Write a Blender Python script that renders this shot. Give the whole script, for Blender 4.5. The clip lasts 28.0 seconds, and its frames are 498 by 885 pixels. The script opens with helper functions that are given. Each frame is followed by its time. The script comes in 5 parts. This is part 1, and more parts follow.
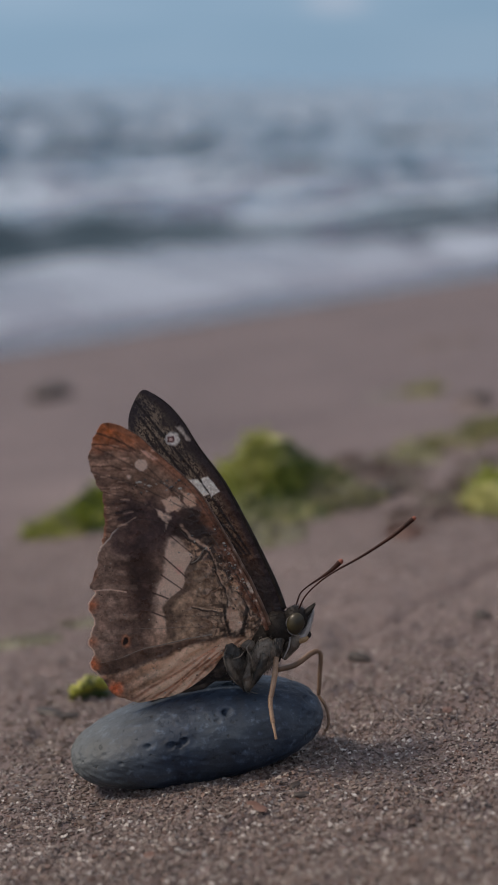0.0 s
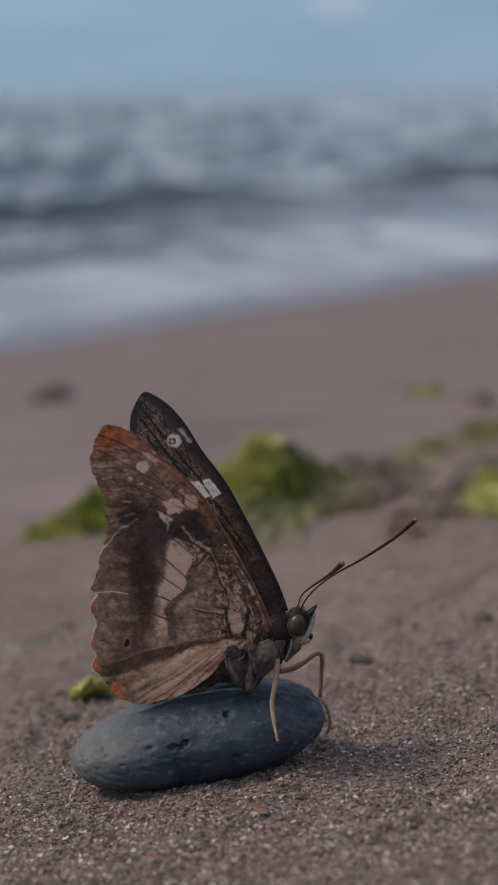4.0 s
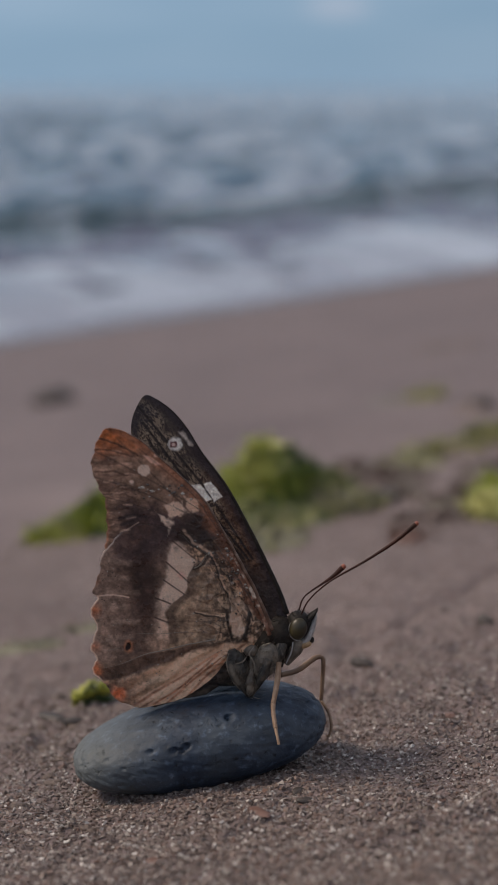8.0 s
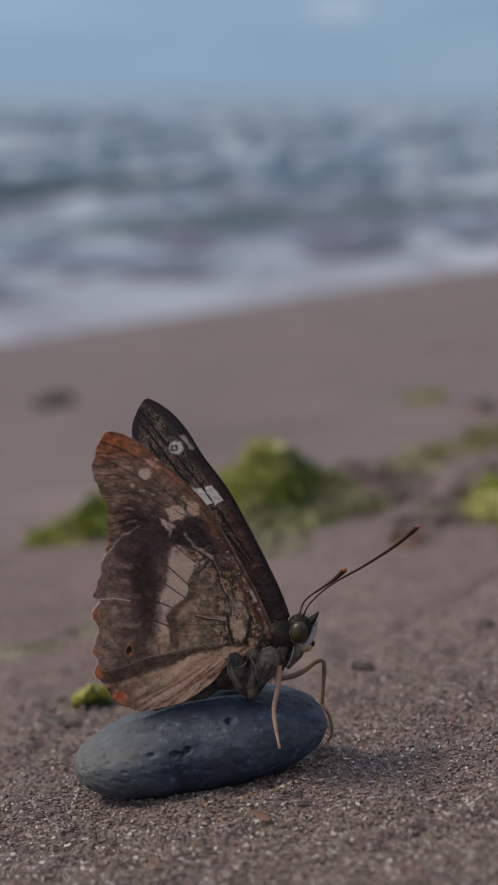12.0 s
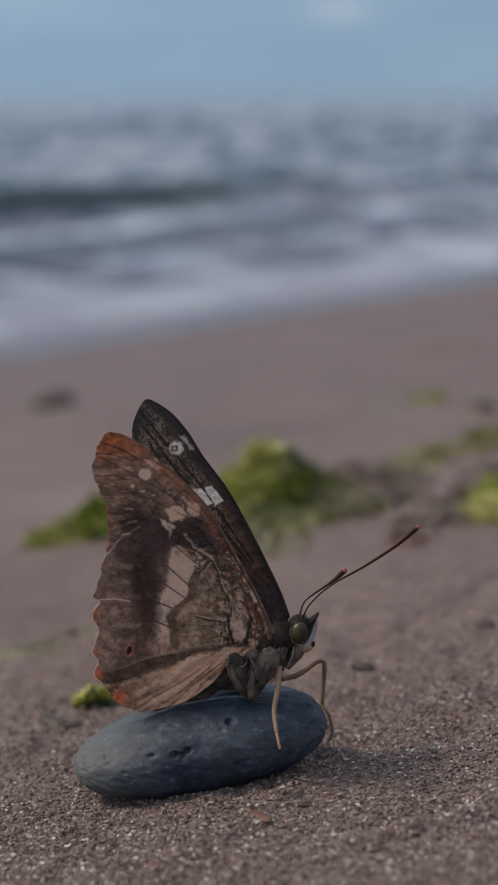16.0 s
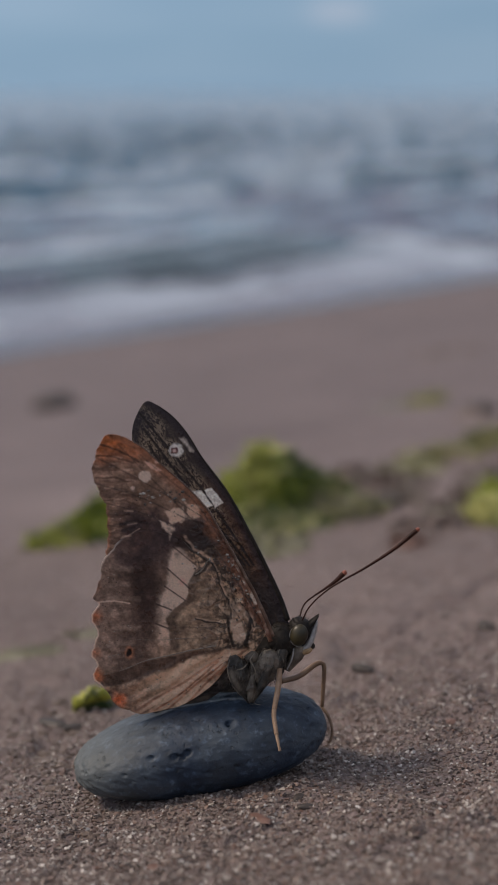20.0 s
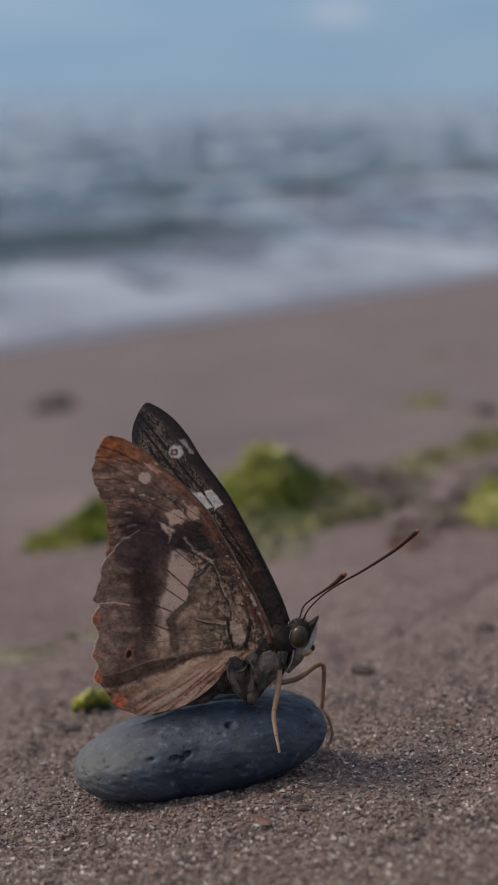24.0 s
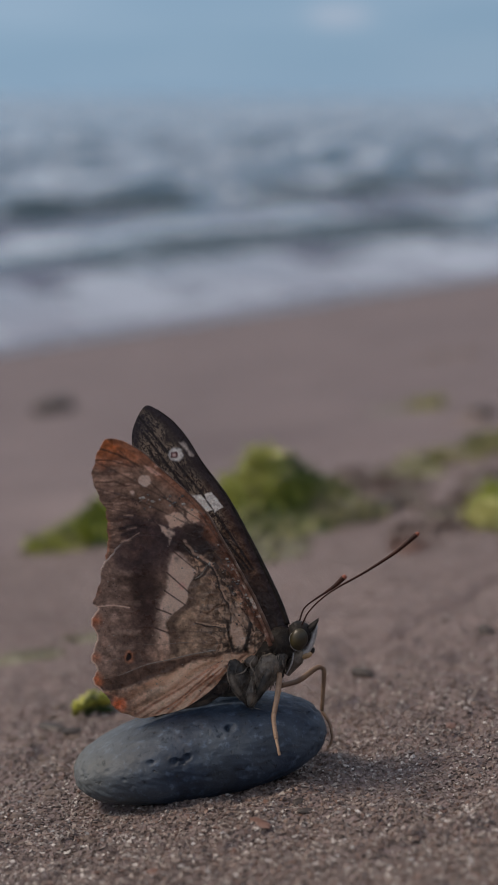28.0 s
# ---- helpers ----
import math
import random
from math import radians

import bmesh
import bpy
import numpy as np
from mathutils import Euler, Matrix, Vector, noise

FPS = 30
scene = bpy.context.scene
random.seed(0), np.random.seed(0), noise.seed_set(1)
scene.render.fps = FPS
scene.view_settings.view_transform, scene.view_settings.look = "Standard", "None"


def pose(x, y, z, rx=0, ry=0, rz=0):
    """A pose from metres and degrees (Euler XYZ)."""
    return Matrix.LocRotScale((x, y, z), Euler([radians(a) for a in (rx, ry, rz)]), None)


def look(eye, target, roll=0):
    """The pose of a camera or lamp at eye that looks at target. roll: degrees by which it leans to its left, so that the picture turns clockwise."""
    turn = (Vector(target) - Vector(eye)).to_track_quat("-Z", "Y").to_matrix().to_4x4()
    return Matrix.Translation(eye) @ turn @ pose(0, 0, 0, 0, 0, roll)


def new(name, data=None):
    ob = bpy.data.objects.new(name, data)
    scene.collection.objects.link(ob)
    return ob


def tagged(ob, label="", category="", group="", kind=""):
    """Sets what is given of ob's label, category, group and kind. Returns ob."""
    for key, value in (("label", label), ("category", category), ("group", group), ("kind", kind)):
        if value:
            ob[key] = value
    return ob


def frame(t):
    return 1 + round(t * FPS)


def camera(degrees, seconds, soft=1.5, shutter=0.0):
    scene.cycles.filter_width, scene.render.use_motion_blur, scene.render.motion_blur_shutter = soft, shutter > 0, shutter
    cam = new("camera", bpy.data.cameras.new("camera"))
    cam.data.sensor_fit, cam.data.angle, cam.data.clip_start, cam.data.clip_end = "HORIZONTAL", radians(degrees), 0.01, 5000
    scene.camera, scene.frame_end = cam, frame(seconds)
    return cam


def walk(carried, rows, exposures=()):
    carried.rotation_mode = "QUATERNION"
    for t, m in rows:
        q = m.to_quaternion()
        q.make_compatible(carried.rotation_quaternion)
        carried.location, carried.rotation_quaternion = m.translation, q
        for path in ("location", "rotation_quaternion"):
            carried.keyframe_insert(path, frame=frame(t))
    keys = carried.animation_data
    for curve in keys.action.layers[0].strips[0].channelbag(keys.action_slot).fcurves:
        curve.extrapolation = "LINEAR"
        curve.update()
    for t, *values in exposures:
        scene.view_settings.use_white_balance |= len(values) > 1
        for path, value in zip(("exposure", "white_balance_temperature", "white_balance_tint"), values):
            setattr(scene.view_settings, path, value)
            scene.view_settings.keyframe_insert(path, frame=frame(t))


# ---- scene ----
# A butterfly rests on a pebble on a sloping beach; small waves roll in behind it.
MM = 0.001
cam = camera(18.55, 28.0, soft=1.8)
EYE = Vector((0.0, -0.16, 0.0757))
TILT = 76.73      # degrees from straight down

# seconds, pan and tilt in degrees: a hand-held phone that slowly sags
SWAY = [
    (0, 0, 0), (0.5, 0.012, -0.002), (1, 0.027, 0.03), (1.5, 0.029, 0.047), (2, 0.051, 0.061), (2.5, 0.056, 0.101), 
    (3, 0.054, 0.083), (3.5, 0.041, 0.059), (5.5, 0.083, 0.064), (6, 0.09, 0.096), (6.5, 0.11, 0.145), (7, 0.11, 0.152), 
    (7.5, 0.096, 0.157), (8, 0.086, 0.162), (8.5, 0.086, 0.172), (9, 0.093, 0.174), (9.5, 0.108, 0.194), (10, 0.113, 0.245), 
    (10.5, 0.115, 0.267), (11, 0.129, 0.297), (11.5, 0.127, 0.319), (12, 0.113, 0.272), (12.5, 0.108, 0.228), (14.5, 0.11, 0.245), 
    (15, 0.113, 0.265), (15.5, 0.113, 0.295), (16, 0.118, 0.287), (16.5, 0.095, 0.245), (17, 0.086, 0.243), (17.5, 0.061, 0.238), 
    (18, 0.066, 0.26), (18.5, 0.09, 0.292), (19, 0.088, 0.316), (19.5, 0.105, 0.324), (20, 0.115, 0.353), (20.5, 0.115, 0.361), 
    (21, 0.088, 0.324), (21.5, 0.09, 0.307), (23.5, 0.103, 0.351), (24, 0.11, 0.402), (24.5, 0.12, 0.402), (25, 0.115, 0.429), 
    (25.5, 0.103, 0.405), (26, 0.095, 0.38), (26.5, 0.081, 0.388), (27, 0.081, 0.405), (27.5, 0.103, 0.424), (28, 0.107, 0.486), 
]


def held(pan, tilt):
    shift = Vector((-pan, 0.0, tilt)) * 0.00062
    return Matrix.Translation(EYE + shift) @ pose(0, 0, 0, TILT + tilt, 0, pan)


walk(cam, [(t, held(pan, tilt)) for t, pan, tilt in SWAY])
cam.data.dof.use_dof = True
cam.data.dof.focus_distance = 0.168
cam.data.dof.aperture_fstop = 33.0
cam.data.dof.aperture_blades = 0

# ---- light ----
SUN_TURN, SUN_HIGH = -85.0, 47.0


def node_tree(owner):
    owner.use_nodes = True
    tree = owner.node_tree
    tree.nodes.clear()
    return tree, tree.nodes, tree.links


world = bpy.data.worlds.new("sky")
scene.world = world
tree, N, L = node_tree(world)
sky = N.new("ShaderNodeTexSky")
sky.sky_type, sky.sun_disc = "NISHITA", False
sky.sun_elevation, sky.sun_rotation = radians(SUN_HIGH), radians(SUN_TURN)
sky.air_density, sky.dust_density, sky.ozone_density = 1.0, 0.4, 3.0
# a pale overcast that thins to a blue strip along the horizon, with faint long clouds in it
coord = N.new("ShaderNodeTexCoord")
height = N.new("ShaderNodeSeparateXYZ")
L.new(coord.outputs["Generated"], height.inputs["Vector"])
veil = N.new("ShaderNodeValToRGB")
while len(veil.color_ramp.elements) < 4:
    veil.color_ramp.elements.new(0.5)
for item, (p, c) in zip(veil.color_ramp.elements, ((0.0, (0.246, 0.388, 0.556)), (0.08, (0.27, 0.40, 0.555)), (0.30, (0.575, 0.62, 0.725)), (1.0, (0.47, 0.495, 0.57)))):
    item.position, item.color = p, (*c, 1)
L.new(height.outputs["Z"], veil.inputs["Fac"])
stretch = N.new("ShaderNodeMapping")
stretch.inputs["Scale"].default_value = (4.0, 4.0, 30.0)
cloud = N.new("ShaderNodeTexNoise")
cloud.inputs["Scale"].default_value, cloud.inputs["Detail"].default_value = 1.4, 3.0
L.new(coord.outputs["Generated"], stretch.inputs["Vector"])
L.new(stretch.outputs["Vector"], cloud.inputs["Vector"])
ramp = N.new("ShaderNodeValToRGB")
ramp.color_ramp.elements[0].position, ramp.color_ramp.elements[0].color = 0.35, (0.90, 0.95, 0.98, 1)
ramp.color_ramp.elements[1].position, ramp.color_ramp.elements[1].color = 0.75, (1.16, 1.10, 1.08, 1)
L.new(cloud.outputs["Fac"], ramp.inputs["Fac"])
cloudy = N.new("ShaderNodeMix")
cloudy.data_type, cloudy.blend_type = "RGBA", "MULTIPLY"
cloudy.inputs["Factor"].default_value = 1.0
L.new(veil.outputs["Color"], cloudy.inputs["A"])
L.new(ramp.outputs["Color"], cloudy.inputs["B"])
# one small pinkish cloud low over the sea
cloud_off = N.new("ShaderNodeVectorMath")
cloud_off.operation = "SUBTRACT"
cloud_off.inputs[1].default_value = (0.0547, 0.9973, 0.0500)
L.new(coord.outputs["Generated"], cloud_off.inputs[0])
cloud_size = N.new("ShaderNodeVectorMath")
cloud_size.operation = "MULTIPLY"
cloud_size.inputs[1].default_value = (42.0, 0.0, 120.0)
L.new(cloud_off.outputs["Vector"], cloud_size.inputs[0])
cloud_far = N.new("ShaderNodeVectorMath")
cloud_far.operation = "LENGTH"
L.new(cloud_size.outputs["Vector"], cloud_far.inputs[0])
cloud_mask = N.new("ShaderNodeMapRange")
for name, value in (("From Min", 1.15), ("From Max", 0.45), ("To Min", 0.0), ("To Max", 0.45)):
    cloud_mask.inputs[name].default_value = value
L.new(cloud_far.outputs["Value"], cloud_mask.inputs["Value"])
clouded = N.new("ShaderNodeMix")
clouded.data_type = "RGBA"
clouded.inputs["B"].default_value = (0.56, 0.58, 0.70, 1)
L.new(cloud_mask.outputs["Result"], clouded.inputs["Factor"])
L.new(cloudy.outputs["Result"], clouded.inputs["A"])
# the haze glows towards the sun
a, h = radians(SUN_TURN), radians(SUN_HIGH)
SUNWARD = (math.sin(a) * math.cos(h), math.cos(a) * math.cos(h), math.sin(h))
facing = N.new("ShaderNodeVectorMath")
facing.operation = "DOT_PRODUCT"
facing.inputs[1].default_value = SUNWARD
L.new(coord.outputs["Generated"], facing.inputs[0])
glow = N.new("ShaderNodeMapRange")
glow.inputs["From Min"].default_value, glow.inputs["From Max"].default_value = -1.0, 1.0
glow.inputs["To Min"].default_value, glow.inputs["To Max"].default_value = 0.62, 1.22
L.new(facing.outputs["Value"], glow.inputs["Value"])
clear = N.new("ShaderNodeBackground")
clear.inputs["Strength"].default_value = 0.09
L.new(sky.outputs["Color"], clear.inputs["Color"])
haze = N.new("ShaderNodeBackground")
L.new(glow.outputs["Result"], haze.inputs["Strength"])
L.new(clouded.outputs["Result"], haze.inputs["Color"])
both = N.new("ShaderNodeMixShader")
both.inputs["Fac"].default_value = 0.88
out = N.new("ShaderNodeOutputWorld")
L.new(clear.outputs["Background"], both.inputs[1])
L.new(haze.outputs["Background"], both.inputs[2])
L.new(both.outputs["Shader"], out.inputs["Surface"])

sun_data = bpy.data.lights.new("sun", "SUN")
sun_data.energy, sun_data.angle, sun_data.color = 2.75, radians(12), (1.0, 0.85, 0.70)
sun = new("sun", sun_data)
sun.matrix_world = look(Vector(SUNWARD) * 9, (0, 0, 0))
scene.view_settings.exposure = -0.05

# ---- materials ----
def socket(node, name, value):
    node.inputs[name].default_value = value


def shader(name, rough=0.6, ior=1.5):
    m = bpy.data.materials.new(name)
    tree, N, L = node_tree(m)
    b = N.new("ShaderNodeBsdfPrincipled")
    socket(b, "Roughness", rough)
    socket(b, "IOR", ior)
    o = N.new("ShaderNodeOutputMaterial")
    L.new(b.outputs["BSDF"], o.inputs["Surface"])
    return m, N, L, b, o


def noise_node(N, L, scale, detail=4.0, rough=0.55, stretch=None, kind="Object"):
    c = N.new("ShaderNodeTexCoord")
    n = N.new("ShaderNodeTexNoise")
    socket(n, "Scale", scale)
    socket(n, "Detail", detail)
    socket(n, "Roughness", rough)
    if stretch:
        m = N.new("ShaderNodeMapping")
        socket(m, "Scale", stretch)
        L.new(c.outputs[kind], m.inputs["Vector"])
        L.new(m.outputs["Vector"], n.inputs["Vector"])
    else:
        L.new(c.outputs[kind], n.inputs["Vector"])
    return n


def ramp_node(N, L, source, stops):
    r = N.new("ShaderNodeValToRGB")
    e = r.color_ramp.elements
    while len(e) < len(stops):
        e.new(0.5)
    for item, (p, c) in zip(e, stops):
        item.position, item.color = p, (*c, 1)
    L.new(source, r.inputs["Fac"])
    return r


def blend(N, L, mode, fac, a, b):
    m = N.new("ShaderNodeMix")
    m.data_type, m.blend_type = "RGBA", mode
    for s, v in (("Factor", fac), ("A", a), ("B", b)):
        if isinstance(v, bpy.types.NodeSocket):
            L.new(v, m.inputs[s])
        elif s == "Factor":
            m.inputs[s].default_value = v
        else:
            m.inputs[s].default_value = (*v, 1)
    return m.outputs["Result"]


def bump(N, L, b, source, strength, distance):
    n = N.new("ShaderNodeBump")
    socket(n, "Strength", strength)
    socket(n, "Distance", distance)
    L.new(source, n.inputs["Height"])
    L.new(n.outputs["Normal"], b.inputs["Normal"])
    return n


def mottled(name, stops, scale, rough=0.6, relief=0.0, fine=None, ior=1.5, detail=5.0, gloss=0.5):
    """Colour by noise at two scales, with fine relief."""
    m, N, L, b, o = shader(name, rough, ior)
    socket(b, "Specular IOR Level", gloss)
    big = noise_node(N, L, scale, detail)
    colour = ramp_node(N, L, big.outputs["Fac"], stops).outputs["Color"]
    small = noise_node(N, L, scale * (fine or 9.0), 3.0, 0.6)
    grey = ramp_node(N, L, small.outputs["Fac"], [(0.3, (0.62, 0.62, 0.62)), (0.7, (1.0, 1.0, 1.0))])
    colour = blend(N, L, "MULTIPLY", 0.8, colour, grey.outputs["Color"])
    L.new(colour, b.inputs["Base Color"])
    if relief:
        bump(N, L, b, small.outputs["Fac"], 0.6, relief)
    return m


def speckled_stone():
    """Dense blue-grey stone: cloudy tone, dark pinholes, pale grains."""
    m, N, L, b, o = shader("blue_grey_stone", 0.6)
    socket(b, "Specular IOR Level", 0.35)
    cloudy = noise_node(N, L, 230.0, 5.0, 0.6)
    tone = ramp_node(N, L, cloudy.outputs["Fac"], [(0.3, (0.009, 0.014, 0.024)), (0.5, (0.022, 0.034, 0.056)), (0.72, (0.056, 0.074, 0.100))])
    speck = noise_node(N, L, 1100.0, 4.0, 0.65)
    dots = ramp_node(N, L, speck.outputs["Fac"], [(0.28, (0.3, 0.29, 0.29)), (0.38, (0.95, 0.95, 0.95)), (0.56, (1.0, 1.0, 1.0)), (0.68, (2.6, 2.5, 2.35))])
    dust = noise_node(N, L, 90.0, 3.0)
    film = ramp_node(N, L, dust.outputs["Fac"], [(0.54, (0, 0, 0)), (0.78, (0.5, 0.5, 0.5))])
    c = blend(N, L, "MULTIPLY", 0.9, tone.outputs["Color"], dots.outputs["Color"])
    c = blend(N, L, "MIX", film.outputs["Color"], c, (0.085, 0.090, 0.085))
    # one end is paler, a greenish grey
    place = N.new("ShaderNodeTexCoord")
    split = N.new("ShaderNodeSeparateXYZ")
    L.new(place.outputs["Object"], split.inputs["Vector"])
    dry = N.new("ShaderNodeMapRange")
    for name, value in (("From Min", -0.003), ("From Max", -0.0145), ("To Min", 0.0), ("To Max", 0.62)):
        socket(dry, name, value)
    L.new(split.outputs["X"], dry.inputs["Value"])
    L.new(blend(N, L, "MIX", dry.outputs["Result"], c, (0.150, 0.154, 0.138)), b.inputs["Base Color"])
    pinholes = ramp_node(N, L, speck.outputs["Fac"], [(0.29, (0, 0, 0)), (0.40, (0.7, 0.7, 0.7)), (0.75, (1, 1, 1))])
    bump(N, L, b, pinholes.outputs["Color"], 0.8, 0.00020)
    return m


def sand_sheet():
    m, N, L, b, o = shader("sand", 0.75)
    wide = noise_node(N, L, 16.0, 8.0, 0.65)
    tone = ramp_node(N, L, wide.outputs["Fac"], [(0.32, (0.122, 0.093, 0.094)), (0.68, (0.190, 0.150, 0.150))])
    # lighter in a belt from the pebble back, darker in front and towards the water
    place = N.new("ShaderNodeTexCoord")
    split = N.new("ShaderNodeSeparateXYZ")
    L.new(place.outputs["Object"], split.inputs["Vector"])
    along = N.new("ShaderNodeMapRange")
    for name, value in (("From Min", -0.1), ("From Max", 0.5), ("To Min", 0.0), ("To Max", 1.0)):
        socket(along, name, value)
    L.new(split.outputs["Y"], along.inputs["Value"])
    damp = ramp_node(N, L, along.outputs["Result"], [(0.12, (0.97, 0.97, 0.97)), (0.26, (1.16, 1.15, 1.12)), (0.46, (1.16, 1.15, 1.13)), (0.78, (0.91, 0.90, 0.91))])
    tone_banded = blend(N, L, "MULTIPLY", 1.0, tone.outputs["Color"], damp.outputs["Color"])
    fine = noise_node(N, L, 1500.0, 3.0, 0.7)
    speck = ramp_node(N, L, fine.outputs["Fac"], [(0.3, (0.36, 0.33, 0.31)), (0.5, (0.88, 0.84, 0.80)), (0.72, (1.5, 1.40, 1.28))])
    L.new(blend(N, L, "MULTIPLY", 0.85, tone_banded, speck.outputs["Color"]), b.inputs["Base Color"])
    bump(N, L, b, fine.outputs["Fac"], 0.7, 0.0005)
    return m


def grain_sheet():
    m, N, L, b, o = shader("sand_grain", 0.5)
    g = N.new("ShaderNodeNewGeometry")
    tone = ramp_node(N, L, g.outputs["Random Per Island"], [
        (0.0, (0.034, 0.024, 0.021)), (0.13, (0.085, 0.058, 0.046)), (0.30, (0.145, 0.106, 0.090)), (0.6, (0.193, 0.144, 0.122)),
        (0.74, (0.145, 0.080, 0.058)), (0.82, (0.215, 0.175, 0.152)), (0.93, (0.30, 0.26, 0.23)), (1.0, (0.56, 0.51, 0.47))])
    L.new(tone.outputs["Color"], b.inputs["Base Color"])
    socket(b, "Specular IOR Level", 0.5)
    return m


def wing_scales(name, rough=0.5, glow=0.25, relief=0.00022, gloss=0.4, wet=0.0):
    """The wing's own colours lie in the mesh; scales give grain and sheen, and light comes through."""
    m, N, L, b, o = shader(name, rough)
    a = N.new("ShaderNodeVertexColor")
    a.layer_name = "pattern"
    n = noise_node(N, L, 5200.0, 2.0, 0.7)
    g = ramp_node(N, L, n.outputs["Fac"], [(0.3, (0.84, 0.84, 0.84)), (0.7, (1.14, 1.14, 1.14))])
    socket(b, "Specular IOR Level", gloss)
    socket(b, "Coat Weight", wet)
    socket(b, "Coat Roughness", 0.16)
    c = blend(N, L, "MULTIPLY", 0.75, a.outputs["Color"], g.outputs["Color"])
    L.new(c, b.inputs["Base Color"])
    wrinkle = noise_node(N, L, 900.0, 5.0, 0.6, (0.9, 1.0, 1.0))
    sheen = ramp_node(N, L, wrinkle.outputs["Fac"], [(0.40, (0.62, 0.62, 0.62)), (0.64, (0.20, 0.20, 0.20))])
    L.new(sheen.outputs["Color"], b.inputs["Roughness"])
    coarse = N.new("ShaderNodeBump")
    L.new(a.outputs["Alpha"], coarse.inputs["Strength"])
    socket(coarse, "Distance", relief)
    L.new(wrinkle.outputs["Fac"], coarse.inputs["Height"])
    scales = bump(N, L, b, n.outputs["Fac"], 0.5, 0.00010)
    L.new(coarse.outputs["Normal"], scales.inputs["Normal"])
    L.new(coarse.outputs["Normal"], b.inputs["Coat Normal"])
    t = N.new("ShaderNodeBsdfTranslucent")
    L.new(c, t.inputs["Color"])
    s = N.new("ShaderNodeMixShader")
    socket(s, "Fac", glow)
    L.new(b.outputs["BSDF"], s.inputs[1])
    L.new(t.outputs["BSDF"], s.inputs[2])
    L.new(s.outputs["Shader"], o.inputs["Surface"])
    return m


def water_like(name, foam_at, deep, scale=3.0, ripple=0.5, stretch=(1, 1, 1), rough=0.14, shallow=None, foam=(0.43, 0.485, 0.565)):
    """Water with foam where the noise is high; foam_at: (start, full)."""
    m, N, L, b, o = shader(name, rough, 1.33)
    n = noise_node(N, L, scale, 6.0, 0.62, stretch)
    f = ramp_node(N, L, n.outputs["Fac"], [(foam_at[0], (0, 0, 0)), (foam_at[1], (1, 1, 1))])
    if shallow:
        c = N.new("ShaderNodeTexCoord")
        split = N.new("ShaderNodeSeparateXYZ")
        L.new(c.outputs["Object"], split.inputs["Vector"])
        deep = ramp_node(N, L, split.outputs["Y"], [(0.05, shallow), (0.75, deep)]).outputs["Color"]
    L.new(blend(N, L, "MIX", f.outputs["Color"], deep, foam), b.inputs["Base Color"])
    r = N.new("ShaderNodeMapRange")
    socket(r, "To Min", rough)
    socket(r, "To Max", 0.8)
    L.new(f.outputs["Color"], r.inputs["Value"])
    L.new(r.outputs["Result"], b.inputs["Roughness"])
    w = noise_node(N, L, 14.0, 4.0, 0.6)
    bump(N, L, b, w.outputs["Fac"], ripple, 0.012)
    return m


M_SAND = sand_sheet()
M_GRAIN = grain_sheet()
M_STONE = speckled_stone()
M_WING = wing_scales("wing_underside", 0.5, 0.22, 0.0009, 0.42, 0.28)
M_WING_DARK = wing_scales("wing_upperside", 0.55, 0.1, 0.0003, 0.2, 0.08)
M_VEIN = mottled("wing_vein", [(0.3, (0.22, 0.17, 0.135)), (0.7, (0.38, 0.31, 0.25))], 900.0, 0.45)
M_VEIN_DARK = mottled("brown_vein", [(0.3, (0.07, 0.052, 0.044)), (0.7, (0.13, 0.10, 0.085))], 900.0, 0.5)
M_BODY = mottled("body_scales", [(0.36, (0.020, 0.017, 0.014)), (0.50, (0.062, 0.052, 0.041)), (0.66, (0.19, 0.155, 0.118))], 800.0, 0.32, 0.00025, 6.0)
M_BODY_DARK = mottled("dark_fur", [(0.3, (0.009, 0.007, 0.007)), (0.7, (0.034, 0.027, 0.022))], 1200.0, 0.6, 0.0001, 5.0, gloss=0.2)
M_FUR = mottled("grey_brown_fur", [(0.3, (0.09, 0.072, 0.055)), (0.7, (0.30, 0.24, 0.185))], 700.0, 0.35)
M_EYE = mottled("compound_eye", [(0.35, (0.016, 0.012, 0.006)), (0.65, (0.060, 0.046, 0.016))], 500.0, 0.42)
M_PALE = mottled("pale_scales", [(0.3, (0.24, 0.22, 0.21)), (0.7, (0.46, 0.43, 0.41))], 1500.0, 0.6)
M_LEG = mottled("tan_leg", [(0.3, (0.26, 0.15, 0.085)), (0.7, (0.42, 0.27, 0.17))], 900.0, 0.45)
M_ANTENNA = mottled("antenna_brown", [(0.3, (0.022, 0.008, 0.005)), (0.7, (0.060, 0.019, 0.011))], 1500.0, 0.55, gloss=0.2)
M_TIP = mottled("antenna_tip", [(0.3, (0.24, 0.060, 0.032)), (0.7, (0.36, 0.11, 0.06))], 1500.0, 0.5)
M_YELLOW = mottled("amber_mouthpart", [(0.3, (0.26, 0.15, 0.065)), (0.7, (0.44, 0.29, 0.15))], 1500.0, 0.4)
# pale sand specks; the light base colour also stands in for glints
M_BEAD = mottled("speck_and_glint", [(0.3, (0.34, 0.29, 0.24)), (0.7, (0.66, 0.60, 0.52))], 2000.0, 0.12)
M_ALGA = mottled("green_alga", [(0.3, (0.16, 0.21, 0.012)), (0.5, (0.33, 0.37, 0.03)), (0.72, (0.52, 0.52, 0.09))], 60.0, 0.45, 0.0, 6.0)
